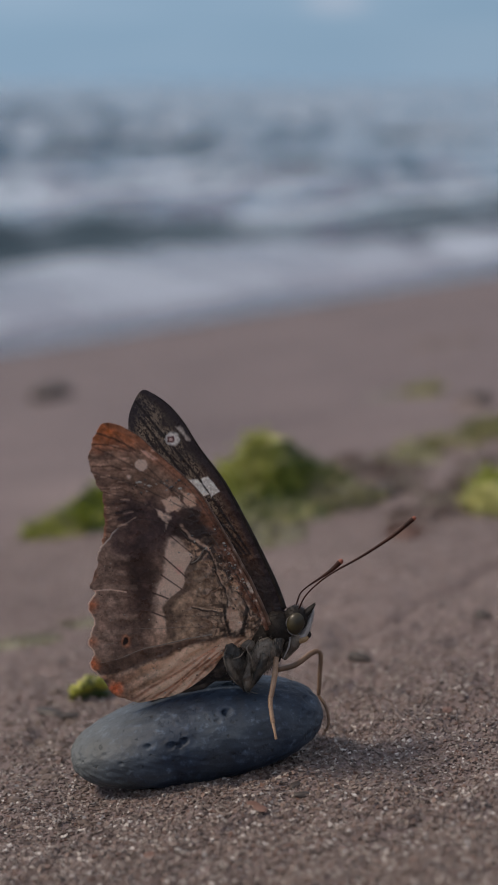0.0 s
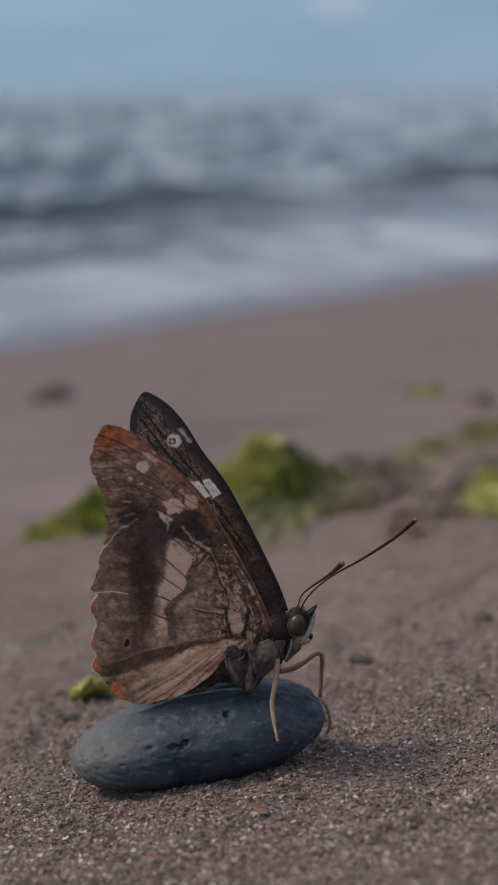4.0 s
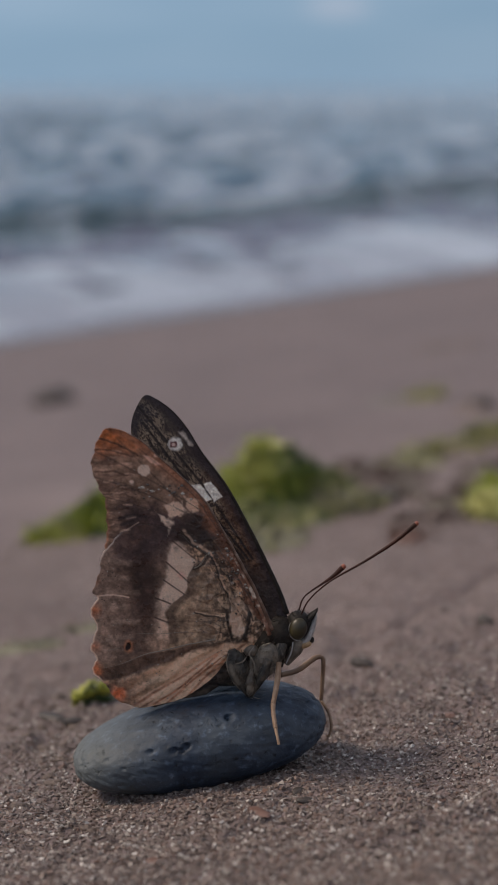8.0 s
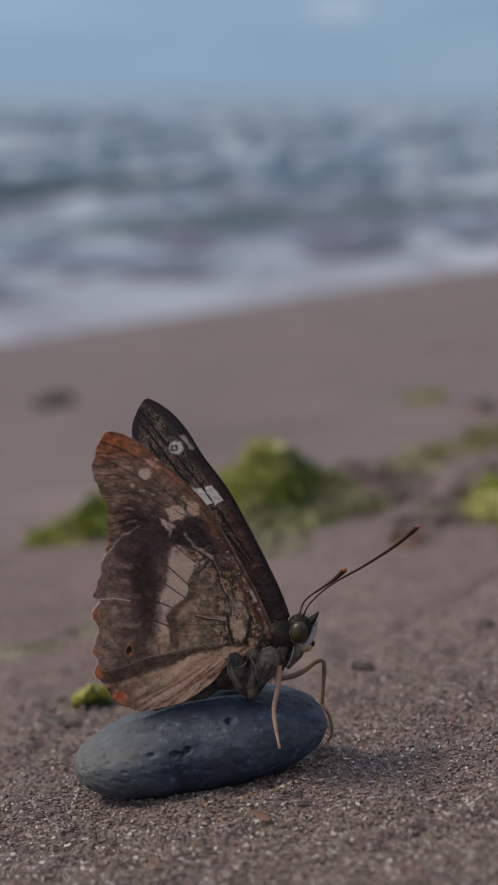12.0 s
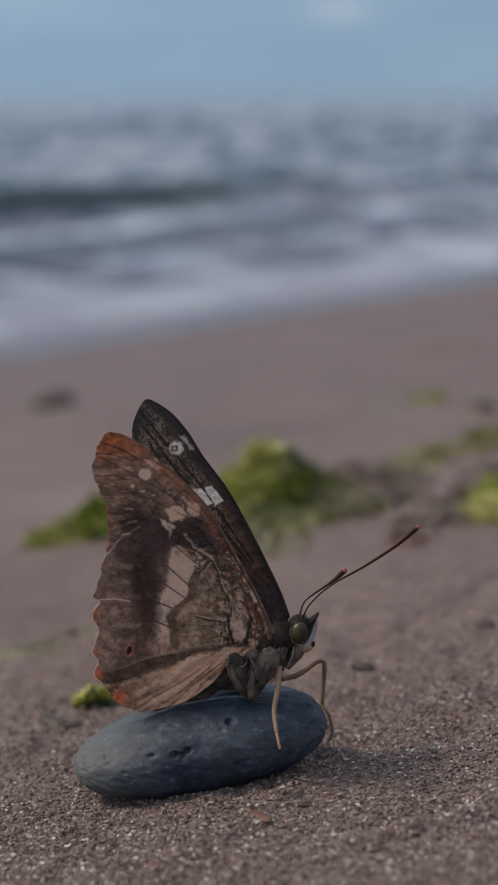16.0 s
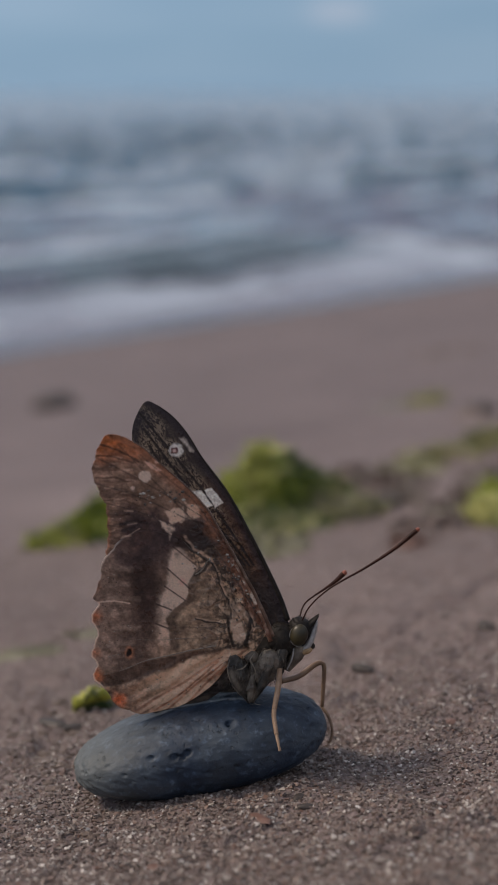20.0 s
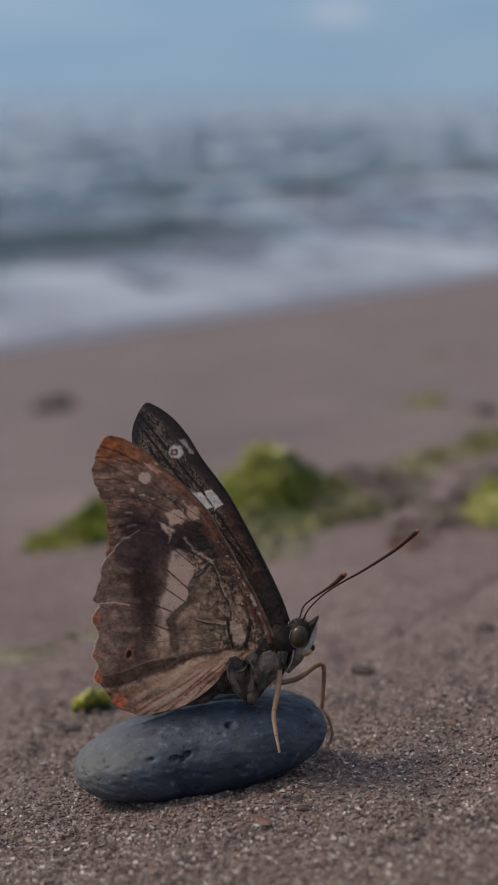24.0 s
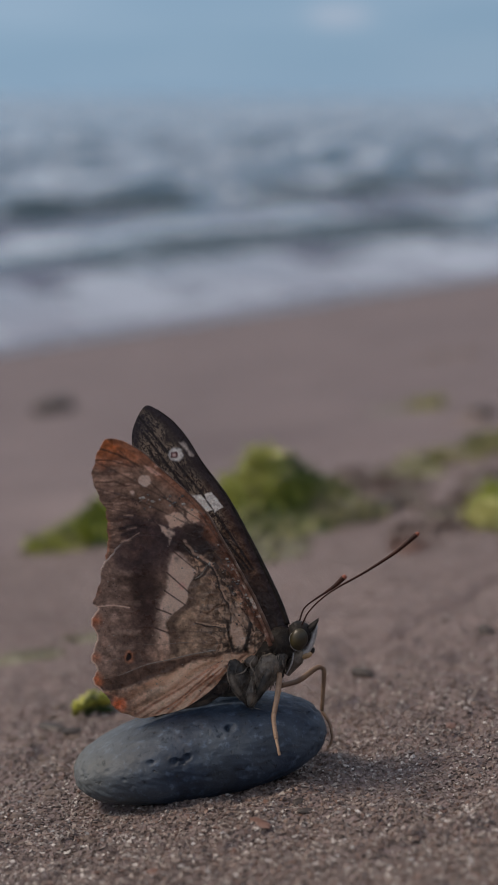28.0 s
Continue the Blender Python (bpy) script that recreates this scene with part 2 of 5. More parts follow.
M_ALGA_YELLOW = mottled("yellow_alga", [(0.3, (0.42, 0.40, 0.11)), (0.55, (0.64, 0.62, 0.25)), (0.72, (0.78, 0.76, 0.46))], 60.0, 0.5, 0.0, 6.0)
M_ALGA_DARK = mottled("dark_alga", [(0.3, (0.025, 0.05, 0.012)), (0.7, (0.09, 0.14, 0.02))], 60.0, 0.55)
M_ALGA_DRY = mottled("dry_alga", [(0.3, (0.17, 0.17, 0.06)), (0.7, (0.36, 0.34, 0.14))], 60.0, 0.6)
M_WEED = mottled("brown_weed", [(0.3, (0.125, 0.090, 0.076)), (0.7, (0.21, 0.155, 0.134))], 80.0, 0.6)
M_CRUMB = mottled("dark_crumb", [(0.3, (0.028, 0.021, 0.018)), (0.7, (0.075, 0.057, 0.048))], 300.0, 0.6)
M_CHIP = mottled("red_chip", [(0.3, (0.13, 0.068, 0.052)), (0.7, (0.21, 0.118, 0.09))], 300.0, 0.6)
M_SEA = water_like("sea_water", (0.46, 0.64), (0.052, 0.105, 0.155), 3.0, 0.6, (1.3, 0.32, 1.0), 0.14, (0.34, 0.335, 0.385))
M_SWASH = water_like("swash_water", (0.54, 0.74), (0.120, 0.110, 0.128), 6.0, 0.7, (0.5, 1.0, 1.0), 0.16)
M_WAVE = water_like("wave_water", (0.58, 0.72), (0.034, 0.062, 0.078), 7.0, 0.7, (1.0, 1.0, 2.2))
M_FOAM = water_like("sea_foam", (0.36, 0.52), (0.07, 0.105, 0.135), 9.0, 0.5)
M_SCRAP = mottled("fresh_scrap", [(0.32, (0.08, 0.09, 0.012)), (0.48, (0.30, 0.30, 0.030)), (0.68, (0.50, 0.47, 0.07))], 420.0, 0.4, 0.0003, 4.0)
M_RIPPLE = water_like("ripple_water", (0.54, 0.70), (0.042, 0.095, 0.145), 5.0, 0.5)
M_TAUPE = mottled("taupe_scales", [(0.34, (0.060, 0.048, 0.038)), (0.50, (0.14, 0.112, 0.086)), (0.68, (0.27, 0.22, 0.165))], 800.0, 0.32, 0.00025, 6.0)
M_CAP = water_like("cap_foam", (0.38, 0.60), (0.085, 0.13, 0.17), 16.0, 0.6, (1, 1, 1), 0.14, None, (0.38, 0.44, 0.53))
M_WASH = water_like("wash_foam", (0.42, 0.62), (0.105, 0.100, 0.128), 9.0, 0.8, (0.45, 1.0, 1.0), 0.22, None, (0.27, 0.275, 0.335))
M_CLUMP = mottled("damp_sand_clump", [(0.35, (0.075, 0.050, 0.040)), (0.55, (0.14, 0.098, 0.078)), (0.7, (0.22, 0.165, 0.135))], 1800.0, 0.6, 0.0003, 3.0)
M_TRAIL = mottled("olive_trail", [(0.3, (0.13, 0.115, 0.085)), (0.7, (0.20, 0.18, 0.125))], 80.0, 0.6)
# red-brown vein; its palest stop paints glints into the colour
M_RIDGE = mottled("main_vein_brown", [(0.36, (0.16, 0.066, 0.040)), (0.52, (0.36, 0.19, 0.125)), (0.66, (0.78, 0.64, 0.52))], 1300.0, 0.3, 0.0002, 3.0)
M_DROP = mottled("wet_droplet", [(0.3, (0.05, 0.038, 0.032)), (0.7, (0.14, 0.11, 0.095))], 2000.0, 0.06, gloss=0.9)
M_SLATE = water_like("slate_ripple", (0.58, 0.80), (0.062, 0.064, 0.105), 8.0, 0.5, (0.5, 1.0, 1.0), 0.2, None, (0.22, 0.225, 0.28))
M_RUST = mottled("red_brown_weed", [(0.3, (0.115, 0.066, 0.052)), (0.7, (0.20, 0.110, 0.085))], 80.0, 0.6)
M_SEAM = mottled("pale_brown_seam", [(0.3, (0.17, 0.135, 0.10)), (0.7, (0.34, 0.28, 0.22))], 1200.0, 0.3)
M_STRAND = mottled("pale_strand", [(0.3, (0.15, 0.135, 0.090)), (0.7, (0.26, 0.24, 0.155))], 90.0, 0.6)
M_LEG_DARK = mottled("brown_leg", [(0.3, (0.15, 0.085, 0.05)), (0.7, (0.27, 0.165, 0.10))], 900.0, 0.45)

# ---- mesh helpers ----
def hashed(i, j, seed):
    v = np.sin(i * 127.1 + j * 311.7 + seed * 74.7) * 43758.5453
    return v - np.floor(v)


def vnoise(x, y, seed=0):
    """Smooth value noise, 0 to 1."""
    xi, yi = np.floor(x), np.floor(y)
    fx, fy = x - xi, y - yi
    fx, fy = fx * fx * (3 - 2 * fx), fy * fy * (3 - 2 * fy)
    a, b = hashed(xi, yi, seed), hashed(xi + 1, yi, seed)
    c, d = hashed(xi, yi + 1, seed), hashed(xi + 1, yi + 1, seed)
    return (a * (1 - fx) + b * fx) * (1 - fy) + (c * (1 - fx) + d * fx) * fy


def fbm(x, y, seed=0, octaves=4):
    total, weight, size = 0.0, 0.0, 1.0
    for k in range(octaves):
        total = total + size * vnoise(x * 2 ** k, y * 2 ** k, seed + 13 * k)
        weight, size = weight + size, size * 0.5
    return total / weight


def step(a, b, x):
    t = np.clip((x - a) / (b - a), 0, 1)
    return t * t * (3 - 2 * t)


def mesh_from(name, verts, faces, material, smooth=True):
    me = bpy.data.meshes.new(name)
    me.from_pydata(verts.tolist() if isinstance(verts, np.ndarray) else verts, [], faces.tolist() if isinstance(faces, np.ndarray) else faces)
    me.materials.append(material)
    me.polygons.foreach_set("use_smooth", [smooth] * len(me.polygons))
    me.update()
    return me


def grid_faces(rows, cols, wrap=False):
    c = cols if wrap else cols - 1
    i, j = np.meshgrid(np.arange(rows - 1), np.arange(c), indexing="ij")
    k = (j + 1) % cols
    return np.stack([i * cols + j, i * cols + k, (i + 1) * cols + k, (i + 1) * cols + j], -1).reshape(-1, 4)


def part(name, me, parent, label=""):
    ob = new(name, me)
    ob.parent = parent
    if label:
        ob["label"] = label
    return ob


def smooth_path(points, n):
    """A Catmull-Rom line through the points."""
    p = np.array(points, float)
    p = np.vstack([2 * p[0] - p[1], p, 2 * p[-1] - p[-2]])
    t = np.linspace(0, len(p) - 3 - 1e-6, n)
    i = t.astype(int)
    f = (t - i)[:, None]
    a, b, c, d = p[i], p[i + 1], p[i + 2], p[i + 3]
    return 0.5 * (2 * b + (c - a) * f + (2 * a - 5 * b + 4 * c - d) * f ** 2 + (3 * b - a - 3 * c + d) * f ** 3)


def tube(points, radii, n=24, sides=8):
    """Vertices and faces of a tapered tube through points, in millimetres."""
    line = smooth_path(points, n)
    r = np.interp(np.linspace(0, 1, n), np.linspace(0, 1, len(radii)), radii)
    way = np.gradient(line, axis=0)
    way /= np.linalg.norm(way, axis=1)[:, None]
    side = np.cross(way, (0.23, 0.91, 0.34))
    side /= np.linalg.norm(side, axis=1)[:, None]
    up = np.cross(side, way)
    a = np.linspace(0, 2 * math.pi, sides, endpoint=False)
    ring = line[:, None] + r[:, None, None] * (np.cos(a)[None, :, None] * side[:, None] + np.sin(a)[None, :, None] * up[:, None])
    verts = np.vstack([ring.reshape(-1, 3), line[:1], line[-1:]])
    faces = grid_faces(n, sides, True).tolist()
    m = n * sides
    faces += [[m, (j + 1) % sides, j] for j in range(sides)]
    faces += [[m + 1, m - sides + j, m - sides + (j + 1) % sides] for j in range(sides)]
    return verts, faces


def ball(centre, radii, turn=None, lump=0.0, seed=0, rings=28, power=2.0):
    """A lumpy rounded body, in millimetres."""
    u = np.linspace(0, math.pi, rings)
    v = np.linspace(0, 2 * math.pi, rings * 2, endpoint=False)
    uu, vv = np.meshgrid(u, v, indexing="ij")
    d = np.stack([np.cos(uu), np.sin(uu) * np.cos(vv), np.sin(uu) * np.sin(vv)], -1)
    if power != 2.0:
        d = d / (np.abs(d) ** power).sum(-1, keepdims=True) ** (1 / power)
    if lump:
        w = fbm(d[..., 0] * 2.2 + d[..., 2] * 1.7 + 9, d[..., 1] * 2.2 - d[..., 2] * 1.3 + 5, seed) - 0.5
        d = d * (1 + lump * w)[..., None]
    p = d.reshape(-1, 3) * np.array(radii)
    if turn is not None:
        p = p @ np.array(turn.to_3x3()).T
    return p + np.array(centre), grid_faces(rings, rings * 2, True)


def joined(pieces):
    verts, faces, base = [], [], 0
    for v, f in pieces:
        verts.append(np.asarray(v))
        faces += [[i + base for i in q] for q in (f.tolist() if isinstance(f, np.ndarray) else f)]
        base += len(v)
    return np.vstack(verts), faces


# ---- beach ----
SHORE = radians(49.0)
OUT = np.array([-math.sin(SHORE), math.cos(SHORE)])          # towards the sea
ALONG = np.array([math.cos(SHORE), math.sin(SHORE)])
SEA = -0.1743
FALL = 0.167


def beach(x, y):
    """Height of the sand: an even slope, level inland and under the sea far out."""
    q = OUT[0] * x + OUT[1] * y
    z = -FALL * np.clip(q, -1.5, 2.6)
    near = np.exp(-((x + 0.0) ** 2 + (y - 0.02) ** 2) / 0.07 ** 2)
    calm = 1 - 0.75 * np.exp(-((x + 0.006) / 0.019) ** 2 - ((y + 0.002) / 0.013) ** 2)
    z = z + near * ((fbm(x * 190 + 3, y * 190, 4, 3) - 0.5) * 0.0040 * calm + (fbm(x * 700 + 3, y * 700, 6, 2) - 0.5) * 0.0007)
    z = z + (1 - near) * (fbm(x * 14, y * 14, 8, 3) - 0.5) * 0.006 * np.exp(-(x * x + y * y) / 0.5)
    # sand heaped against the pebble
    z = z + 0.0009 * np.exp(-((x + 0.006) / 0.017) ** 2 - (y / 0.013) ** 2)
    # a shallow groove trailing across the sand, and a low ridge in front
    g = (y + 0.0245) - 0.32 * (x - 0.008)
    z = z + np.where(x > 0.0, 0.0008 * np.exp(-(g / 0.0016) ** 2) * step(0.002, 0.012, x), 0)
    # a faint track across the damp sand
    t = ((x - 0.0125) * 0.031 + (y - 0.047) * 0.041) / 0.0514
    g = ((x - 0.0125) * 0.041 - (y - 0.047) * 0.031) / 0.0514
    z = z - 0.0009 * np.exp(-((g + 0.001 * np.sin(t * 300)) / 0.0014) ** 2) * step(-0.008, 0.004, t) * step(0.07, 0.05, t)
    return z


def spread(lo, hi, fine, far, n):
    core = np.arange(lo, hi, fine)
    tail = np.cumsum(np.geomspace(fine, far, n))
    return np.concatenate([(lo - tail)[::-1], core, hi + tail])


gx, gy = spread(-0.055, 0.055, 0.0007, 600, 70), spread(-0.06, 0.12, 0.0008, 600, 70)
xx, yy = np.meshgrid(gx, gy)
ground_me = mesh_from("ground", np.stack([xx, yy, beach(xx, yy)], -1).reshape(-1, 3), grid_faces(len(gy), len(gx)), M_SAND)
ground = tagged(new("ground", ground_me), "grey-brown damp beach sand sloping down to the sea", "sand", kind="structure")


def sand_grains():
    """Loose grains round the pebble, more of them and finer detail close by."""
    rng = np.random.default_rng(3)
    n = 230000
    y = -0.05 + 0.22 * rng.random(n) ** 1.9
    half = 0.034 + 0.19 * np.maximum(y + 0.05, 0)
    x = (rng.random(n) * 2 - 1) * half
    size = 0.00010 + 0.00020 * rng.random(n) ** 2.4
    size = size * (1 - 0.35 * step(0.01, 0.07, y))
    z = beach(x, y) + size * 0.25
    base = np.array([(1, 0, 0), (-0.5, 0.87, 0), (-0.5, -0.87, 0), (0, 0, 1), (0, 0, -1)], float)
    tri = np.array([(0, 1, 3), (1, 2, 3), (2, 0, 3), (1, 0, 4), (2, 1, 4), (0, 2, 4)])
    v = base[None] * (0.7 + 0.7 * rng.random((n, 5, 1))) + (rng.random((n, 5, 3)) - 0.5) * 0.5
    axis = rng.normal(size=(n, 3))
    axis /= np.linalg.norm(axis, axis=1)[:, None]
    ang = rng.random(n)[:, None, None] * 6.28
    k = axis[:, None]
    v = v * np.cos(ang) + np.cross(np.broadcast_to(k, v.shape), v) * np.sin(ang) + k * (v * k).sum(-1, keepdims=True) * (1 - np.cos(ang))
    v = v * size[:, None, None] * np.array([1.25, 1.1, 0.8]) + np.stack([x, y, z], -1)[:, None]
    f = (tri[None] + (np.arange(n) * 5)[:, None, None]).reshape(-1, 3)
    ob = new("sand_grains", mesh_from("sand_grains", v.reshape(-1, 3), f, M_GRAIN, False))
    return tagged(ob, "loose brown, grey and clear quartz sand grains", "sand", kind="stuff")


sand_grains()


def sand_clumps():
    """Crumbs of damp sand stuck together, beside the pebble."""
    rng = np.random.default_rng(8)
    pieces = []
    for k in range(90):
        x, y = -0.0255 + 0.005 * rng.normal(), 0.012 + 0.014 * rng.normal()
        r = 0.00022 + 0.0005 * rng.random() ** 2.5
        z = float(beach(np.array(x), np.array(y))) + 0.1 * r
        pieces.append(ball((x, y, z), (r * (1 + 0.8 * rng.random()), r * (1 + 0.5 * rng.random()), 0.7 * r), None, 1.5, int(rng.integers(90)), 11))
    v, f = joined(pieces)
    return tagged(new("sand_clumps", mesh_from("sand_clumps", v, f, M_CLUMP)), "damp brown crumbs of clumped sand", "sand", kind="stuff")


sand_clumps()


# ---- sea ----
wx, wy = spread(-3.0, 6.0, 0.05, 900, 40), spread(-0.4, 9.0, 0.05, 900, 40)
ss, qq = np.meshgrid(wx, wy)


def chop(s, q):
    size = 0.004 + 0.02 * step(0.6, 3.0, q) * np.exp(-q / 40)
    dip = -0.075 * (1 - step(0.02, 0.5, q))
    return size * (fbm(s * 1.3, q * 2.6, 21, 4) - 0.5) * np.exp(-np.abs(s) / 60) + dip


Q0 = -SEA / FALL
sea_me = mesh_from("water", np.stack([ss, qq, chop(ss, qq)], -1).reshape(-1, 3), grid_faces(len(wy), len(wx)), M_SEA)
sea = tagged(new("water", sea_me), "grey-blue sea with choppy ripples and thin foam", "sea", kind="structure")
sea.matrix_world = Matrix.Translation((OUT[0] * Q0, OUT[1] * Q0, SEA)) @ pose(0, 0, 0, 0, 0, 49.0)


def swash_sheet():
    """The thin sheet of water that runs up the sand and back, with a ragged rim."""
    s = np.concatenate([np.linspace(-14, -4.1, 120), np.linspace(-4.0, 9.0, 500), np.linspace(9.1, 16, 80)])
    w = np.concatenate([np.linspace(0, 0.02, 4), np.linspace(0.04, 1.1, 30)])
    sg, wg = np.meshgrid(s, w)
    rim = (fbm(sg * 1.6, sg * 0 + 2, 71, 4) - 0.5) * 0.14
    z = 0.004 * step(0, 0.03, wg) + 0.003 * (fbm(sg * 5, wg * 9, 72, 3) - 0.5) * step(0.05, 0.3, wg)
    me = mesh_from("swash", np.stack([sg, wg + rim, z], -1).reshape(-1, 3), grid_faces(len(w), len(s)), M_SWASH)
    return tagged(new("swash"), "thin sheet of foamy water running up the sand", "water"), me


swash, swash_me = swash_sheet()
part("water_film", swash_me, swash)


def wash_band(inner, outer, seed):
    """A raft of bright foam lying on the thin water, ragged on both sides."""
    s = np.concatenate([np.linspace(-14, -4.1, 120), np.linspace(-4.0, 9.0, 420), np.linspace(9.1, 16, 80)])
    t = np.linspace(0, 1, 16)
    sg, tg = np.meshgrid(s, t)
    rim = (fbm(sg * 1.6, sg * 0 + 2, 71, 4) - 0.5) * 0.14
    low = inner + rim + 0.16 * (fbm(sg * 1.1, sg * 0 + 5, seed, 4) - 0.5)
    high = outer + rim + 0.5 * (outer - inner) * (fbm(sg * 0.9, sg * 0 + 8, seed + 3, 4) - 0.5)
    w = low + (high - low) * tg
    z = 0.0045 + 0.0045 * np.sin(math.pi * tg) ** 0.5 + 0.002 * (fbm(sg * 6, w * 11, seed + 6, 3) - 0.5)
    return mesh_from("foam_band", np.stack([sg, w, z], -1).reshape(-1, 3), grid_faces(16, 620), M_WASH)


part("foam_band", wash_band(0.20, 0.44, 81), swash, "bright lavender-white raft of foam")
part("foam_band", wash_band(0.56, 1.05, 91), swash, "bright lavender-white raft of foam")


def wave_mesh(name, seed, height, patch, side):
    """A long low breaker: steep towards the shore, long at the back, uneven along its crest."""
    s = np.concatenate([np.linspace(-14, -3.1, 140), np.linspace(-3.0, 16.0, 380)])
    w = np.concatenate([np.linspace(-0.13, 0.0, 12), np.linspace(0.02, 0.55, 16)])
    sg, wg = np.meshgrid(s, w)
    tall = 0.3 + 0.8 * step(0.52 - patch, 0.66, fbm(sg * 1.5 + 7, sg * 0 + seed, seed, 4))
    tall = tall * (0.80 + 0.30 * step(0.3, 0.65, fbm(sg * 3.3 + 11, sg * 0 + seed, seed + 2, 3)))
    tall = tall * (1.0 if side == 0 else 0.2 + 0.8 * (step(2.4, 1.7, sg) if side < 0 else step(1.5, 2.2, sg)))
    wob = (fbm(sg * 1.3, sg * 0 + 3, seed + 5, 4) - 0.5) * 0.34
    front = np.exp(-(np.minimum(wg, 0) / 0.065) ** 2)
    rear = 1 / (1 + (np.maximum(wg, 0) / 0.16) ** 2)
    tall = tall * step(-14, -11, sg) * step(16, 13, sg)
    z = 1.05 * height * tall * front * rear - 0.004 - 0.012 * step(0.3, 0.55, wg)
    z = z + 0.013 * (fbm(sg * 7, wg * 12, seed + 9, 3) - 0.5) * step(0.1, 0.5, front * rear)
    return s, w, np.stack([sg, wg + wob, z], -1)


def wave(seed, height, patch, side):
    s, w, p = wave_mesh("wave", seed, height, patch, side)
    cols = len(s)
    ob = tagged(new("wave"), "dark grey-green little breaker with a foamy back", "wave", group="waves rolling in")
    part("wave_face", mesh_from("wave_face", p[:14].reshape(-1, 3), grid_faces(14, cols), M_WAVE), ob, "dark glassy front of the wave")
    part("wave_back", mesh_from("wave_back", p[13:].reshape(-1, 3), grid_faces(len(w) - 13, cols), M_FOAM), ob, "foam-streaked back of the wave")
    return ob


# seconds at which each crest breaks, height in metres, how unbroken it is, and which end of it is the higher
WAVES = [(0.2, 0.050, 0.45, 0), (2.0, 0.026, 0.0, 0), (3.7, 0.032, 0.08, 0), (6.1, 0.060, 0.42, 0), (9.2, 0.048, 0.42, 0), (11.3, 0.048, 0.3, -1), (13.0, 0.040, 0.25, 1),
         (15.3, 0.048, 0.25, 0), (16.6, 0.026, 0.1, 0), (18.7, 0.056, 0.28, 0), (19.9, 0.024, 0.1, -1), (21.5, 0.036, 0.05, -1), (23.5, 0.034, 0.42, 0), (24.9, 0.046, 0.3, -1),
         (26.8, 0.046, 0.38, 0), (28.3, 0.040, 0.4, 0), (30.6, 0.046, 0.4, 0), (33.0, 0.040, 0.1, 0), (35.6, 0.045, 0.2, 0)]
wave_things = [wave(31 + 7 * i, hgt, pt, side) for i, (when, hgt, pt, side) in enumerate(WAVES)]


def wavelet_mesh(name, seed, length, material):
    s = np.linspace(-length, length, 30)
    w = np.linspace(-0.12, 0.3, 14)
    sg, wg = np.meshgrid(s, w)
    tall = np.clip(1 - (sg / length) ** 2, 0, 1) * (0.6 + 0.8 * fbm(sg * 3, sg * 0 + seed, seed, 2))
    z = 0.034 * tall * np.exp(-(np.minimum(wg, 0) / 0.045) ** 2) / (1 + (np.maximum(wg, 0) / 0.09) ** 2) - 0.005
    bow = 0.3 * length * (sg / length) ** 2 + 0.1 * (fbm(sg * 2, sg * 0, seed + 2, 2) - 0.5)
    return mesh_from(name, np.stack([sg, wg + bow, z], -1).reshape(-1, 3), grid_faces(14, 30), material)


WAVELETS = [wavelet_mesh("wavelet", 3 + 5 * k, (0.07, 0.11, 0.16, 0.22, 0.34)[k], M_RIPPLE) for k in range(5)]


# low slate and mauve ripples for the shallow water
WASH_RIPPLES = [wavelet_mesh("ripple", 41 + 5 * k, (0.04, 0.06, 0.10, 0.16)[k], M_SLATE) for k in range(4)]
for me in WASH_RIPPLES:
    me.transform(Matrix.Diagonal((1.0, 0.6, 0.55, 1.0)))


def foam_mesh(name, seed, length):
    """A thin raft of foam with a ragged rim."""
    a = np.linspace(0, 2 * math.pi, 44, endpoint=False)
    rim = 0.55 + 0.9 * fbm(np.cos(a) * 2 + 5, np.sin(a) * 2 + seed, seed, 3)
    rings = np.array([0.0001, 0.3, 0.6, 0.85, 1.0])
    x = length * rings[:, None] * (rim * np.cos(a))[None]
    y = 0.3 * length * rings[:, None] * (rim * np.sin(a))[None]
    z = np.broadcast_to((0.007 * (1 - rings ** 2))[:, None], x.shape)
    return mesh_from(name, np.stack([x, y, z], -1).reshape(-1, 3), grid_faces(5, 44, True), M_FOAM)


def cap_mesh(name, seed, length, high, material):
    """A short broken crest: a steep, crumbling lump that falls away on all sides."""
    s = np.linspace(-length, length, 22)
    w = np.linspace(-0.07, 0.14, 12)
    sg, wg = np.meshgrid(s, w)
    body = np.clip(1 - (sg / length) ** 2, 0, 1) * np.exp(-(np.minimum(wg, 0) / 0.035) ** 2) / (1 + (np.maximum(wg, 0) / 0.06) ** 2)
    z = high * body * (0.45 + 1.1 * fbm(sg * 14, wg * 9, seed, 3)) - 0.006
    bow = 0.4 * length * (sg / length) ** 2 + 0.05 * (fbm(sg * 5, sg * 0, seed + 2, 2) - 0.5)
    return mesh_from(name, np.stack([sg, wg + bow, z], -1).reshape(-1, 3), grid_faces(12, 22), material)


CAPS = [cap_mesh("whitecap", 5 + 7 * k, (0.05, 0.08, 0.11, 0.15, 0.07, 0.19)[k], (0.040, 0.046, 0.036, 0.034, 0.058, 0.030)[k], M_CAP) for k in range(6)]
HOLLOWS = [cap_mesh("hollow", 9 + 7 * k, (0.05, 0.08, 0.12, 0.17)[k], (0.040, 0.044, 0.040, 0.036)[k], M_RIPPLE) for k in range(4)]
FOAMS = [foam_mesh("foam_patch", 2 + 3 * k, 0.14 + 0.11 * k) for k in range(5)]

rng = random.Random(11)
drifters, shallow = [], []


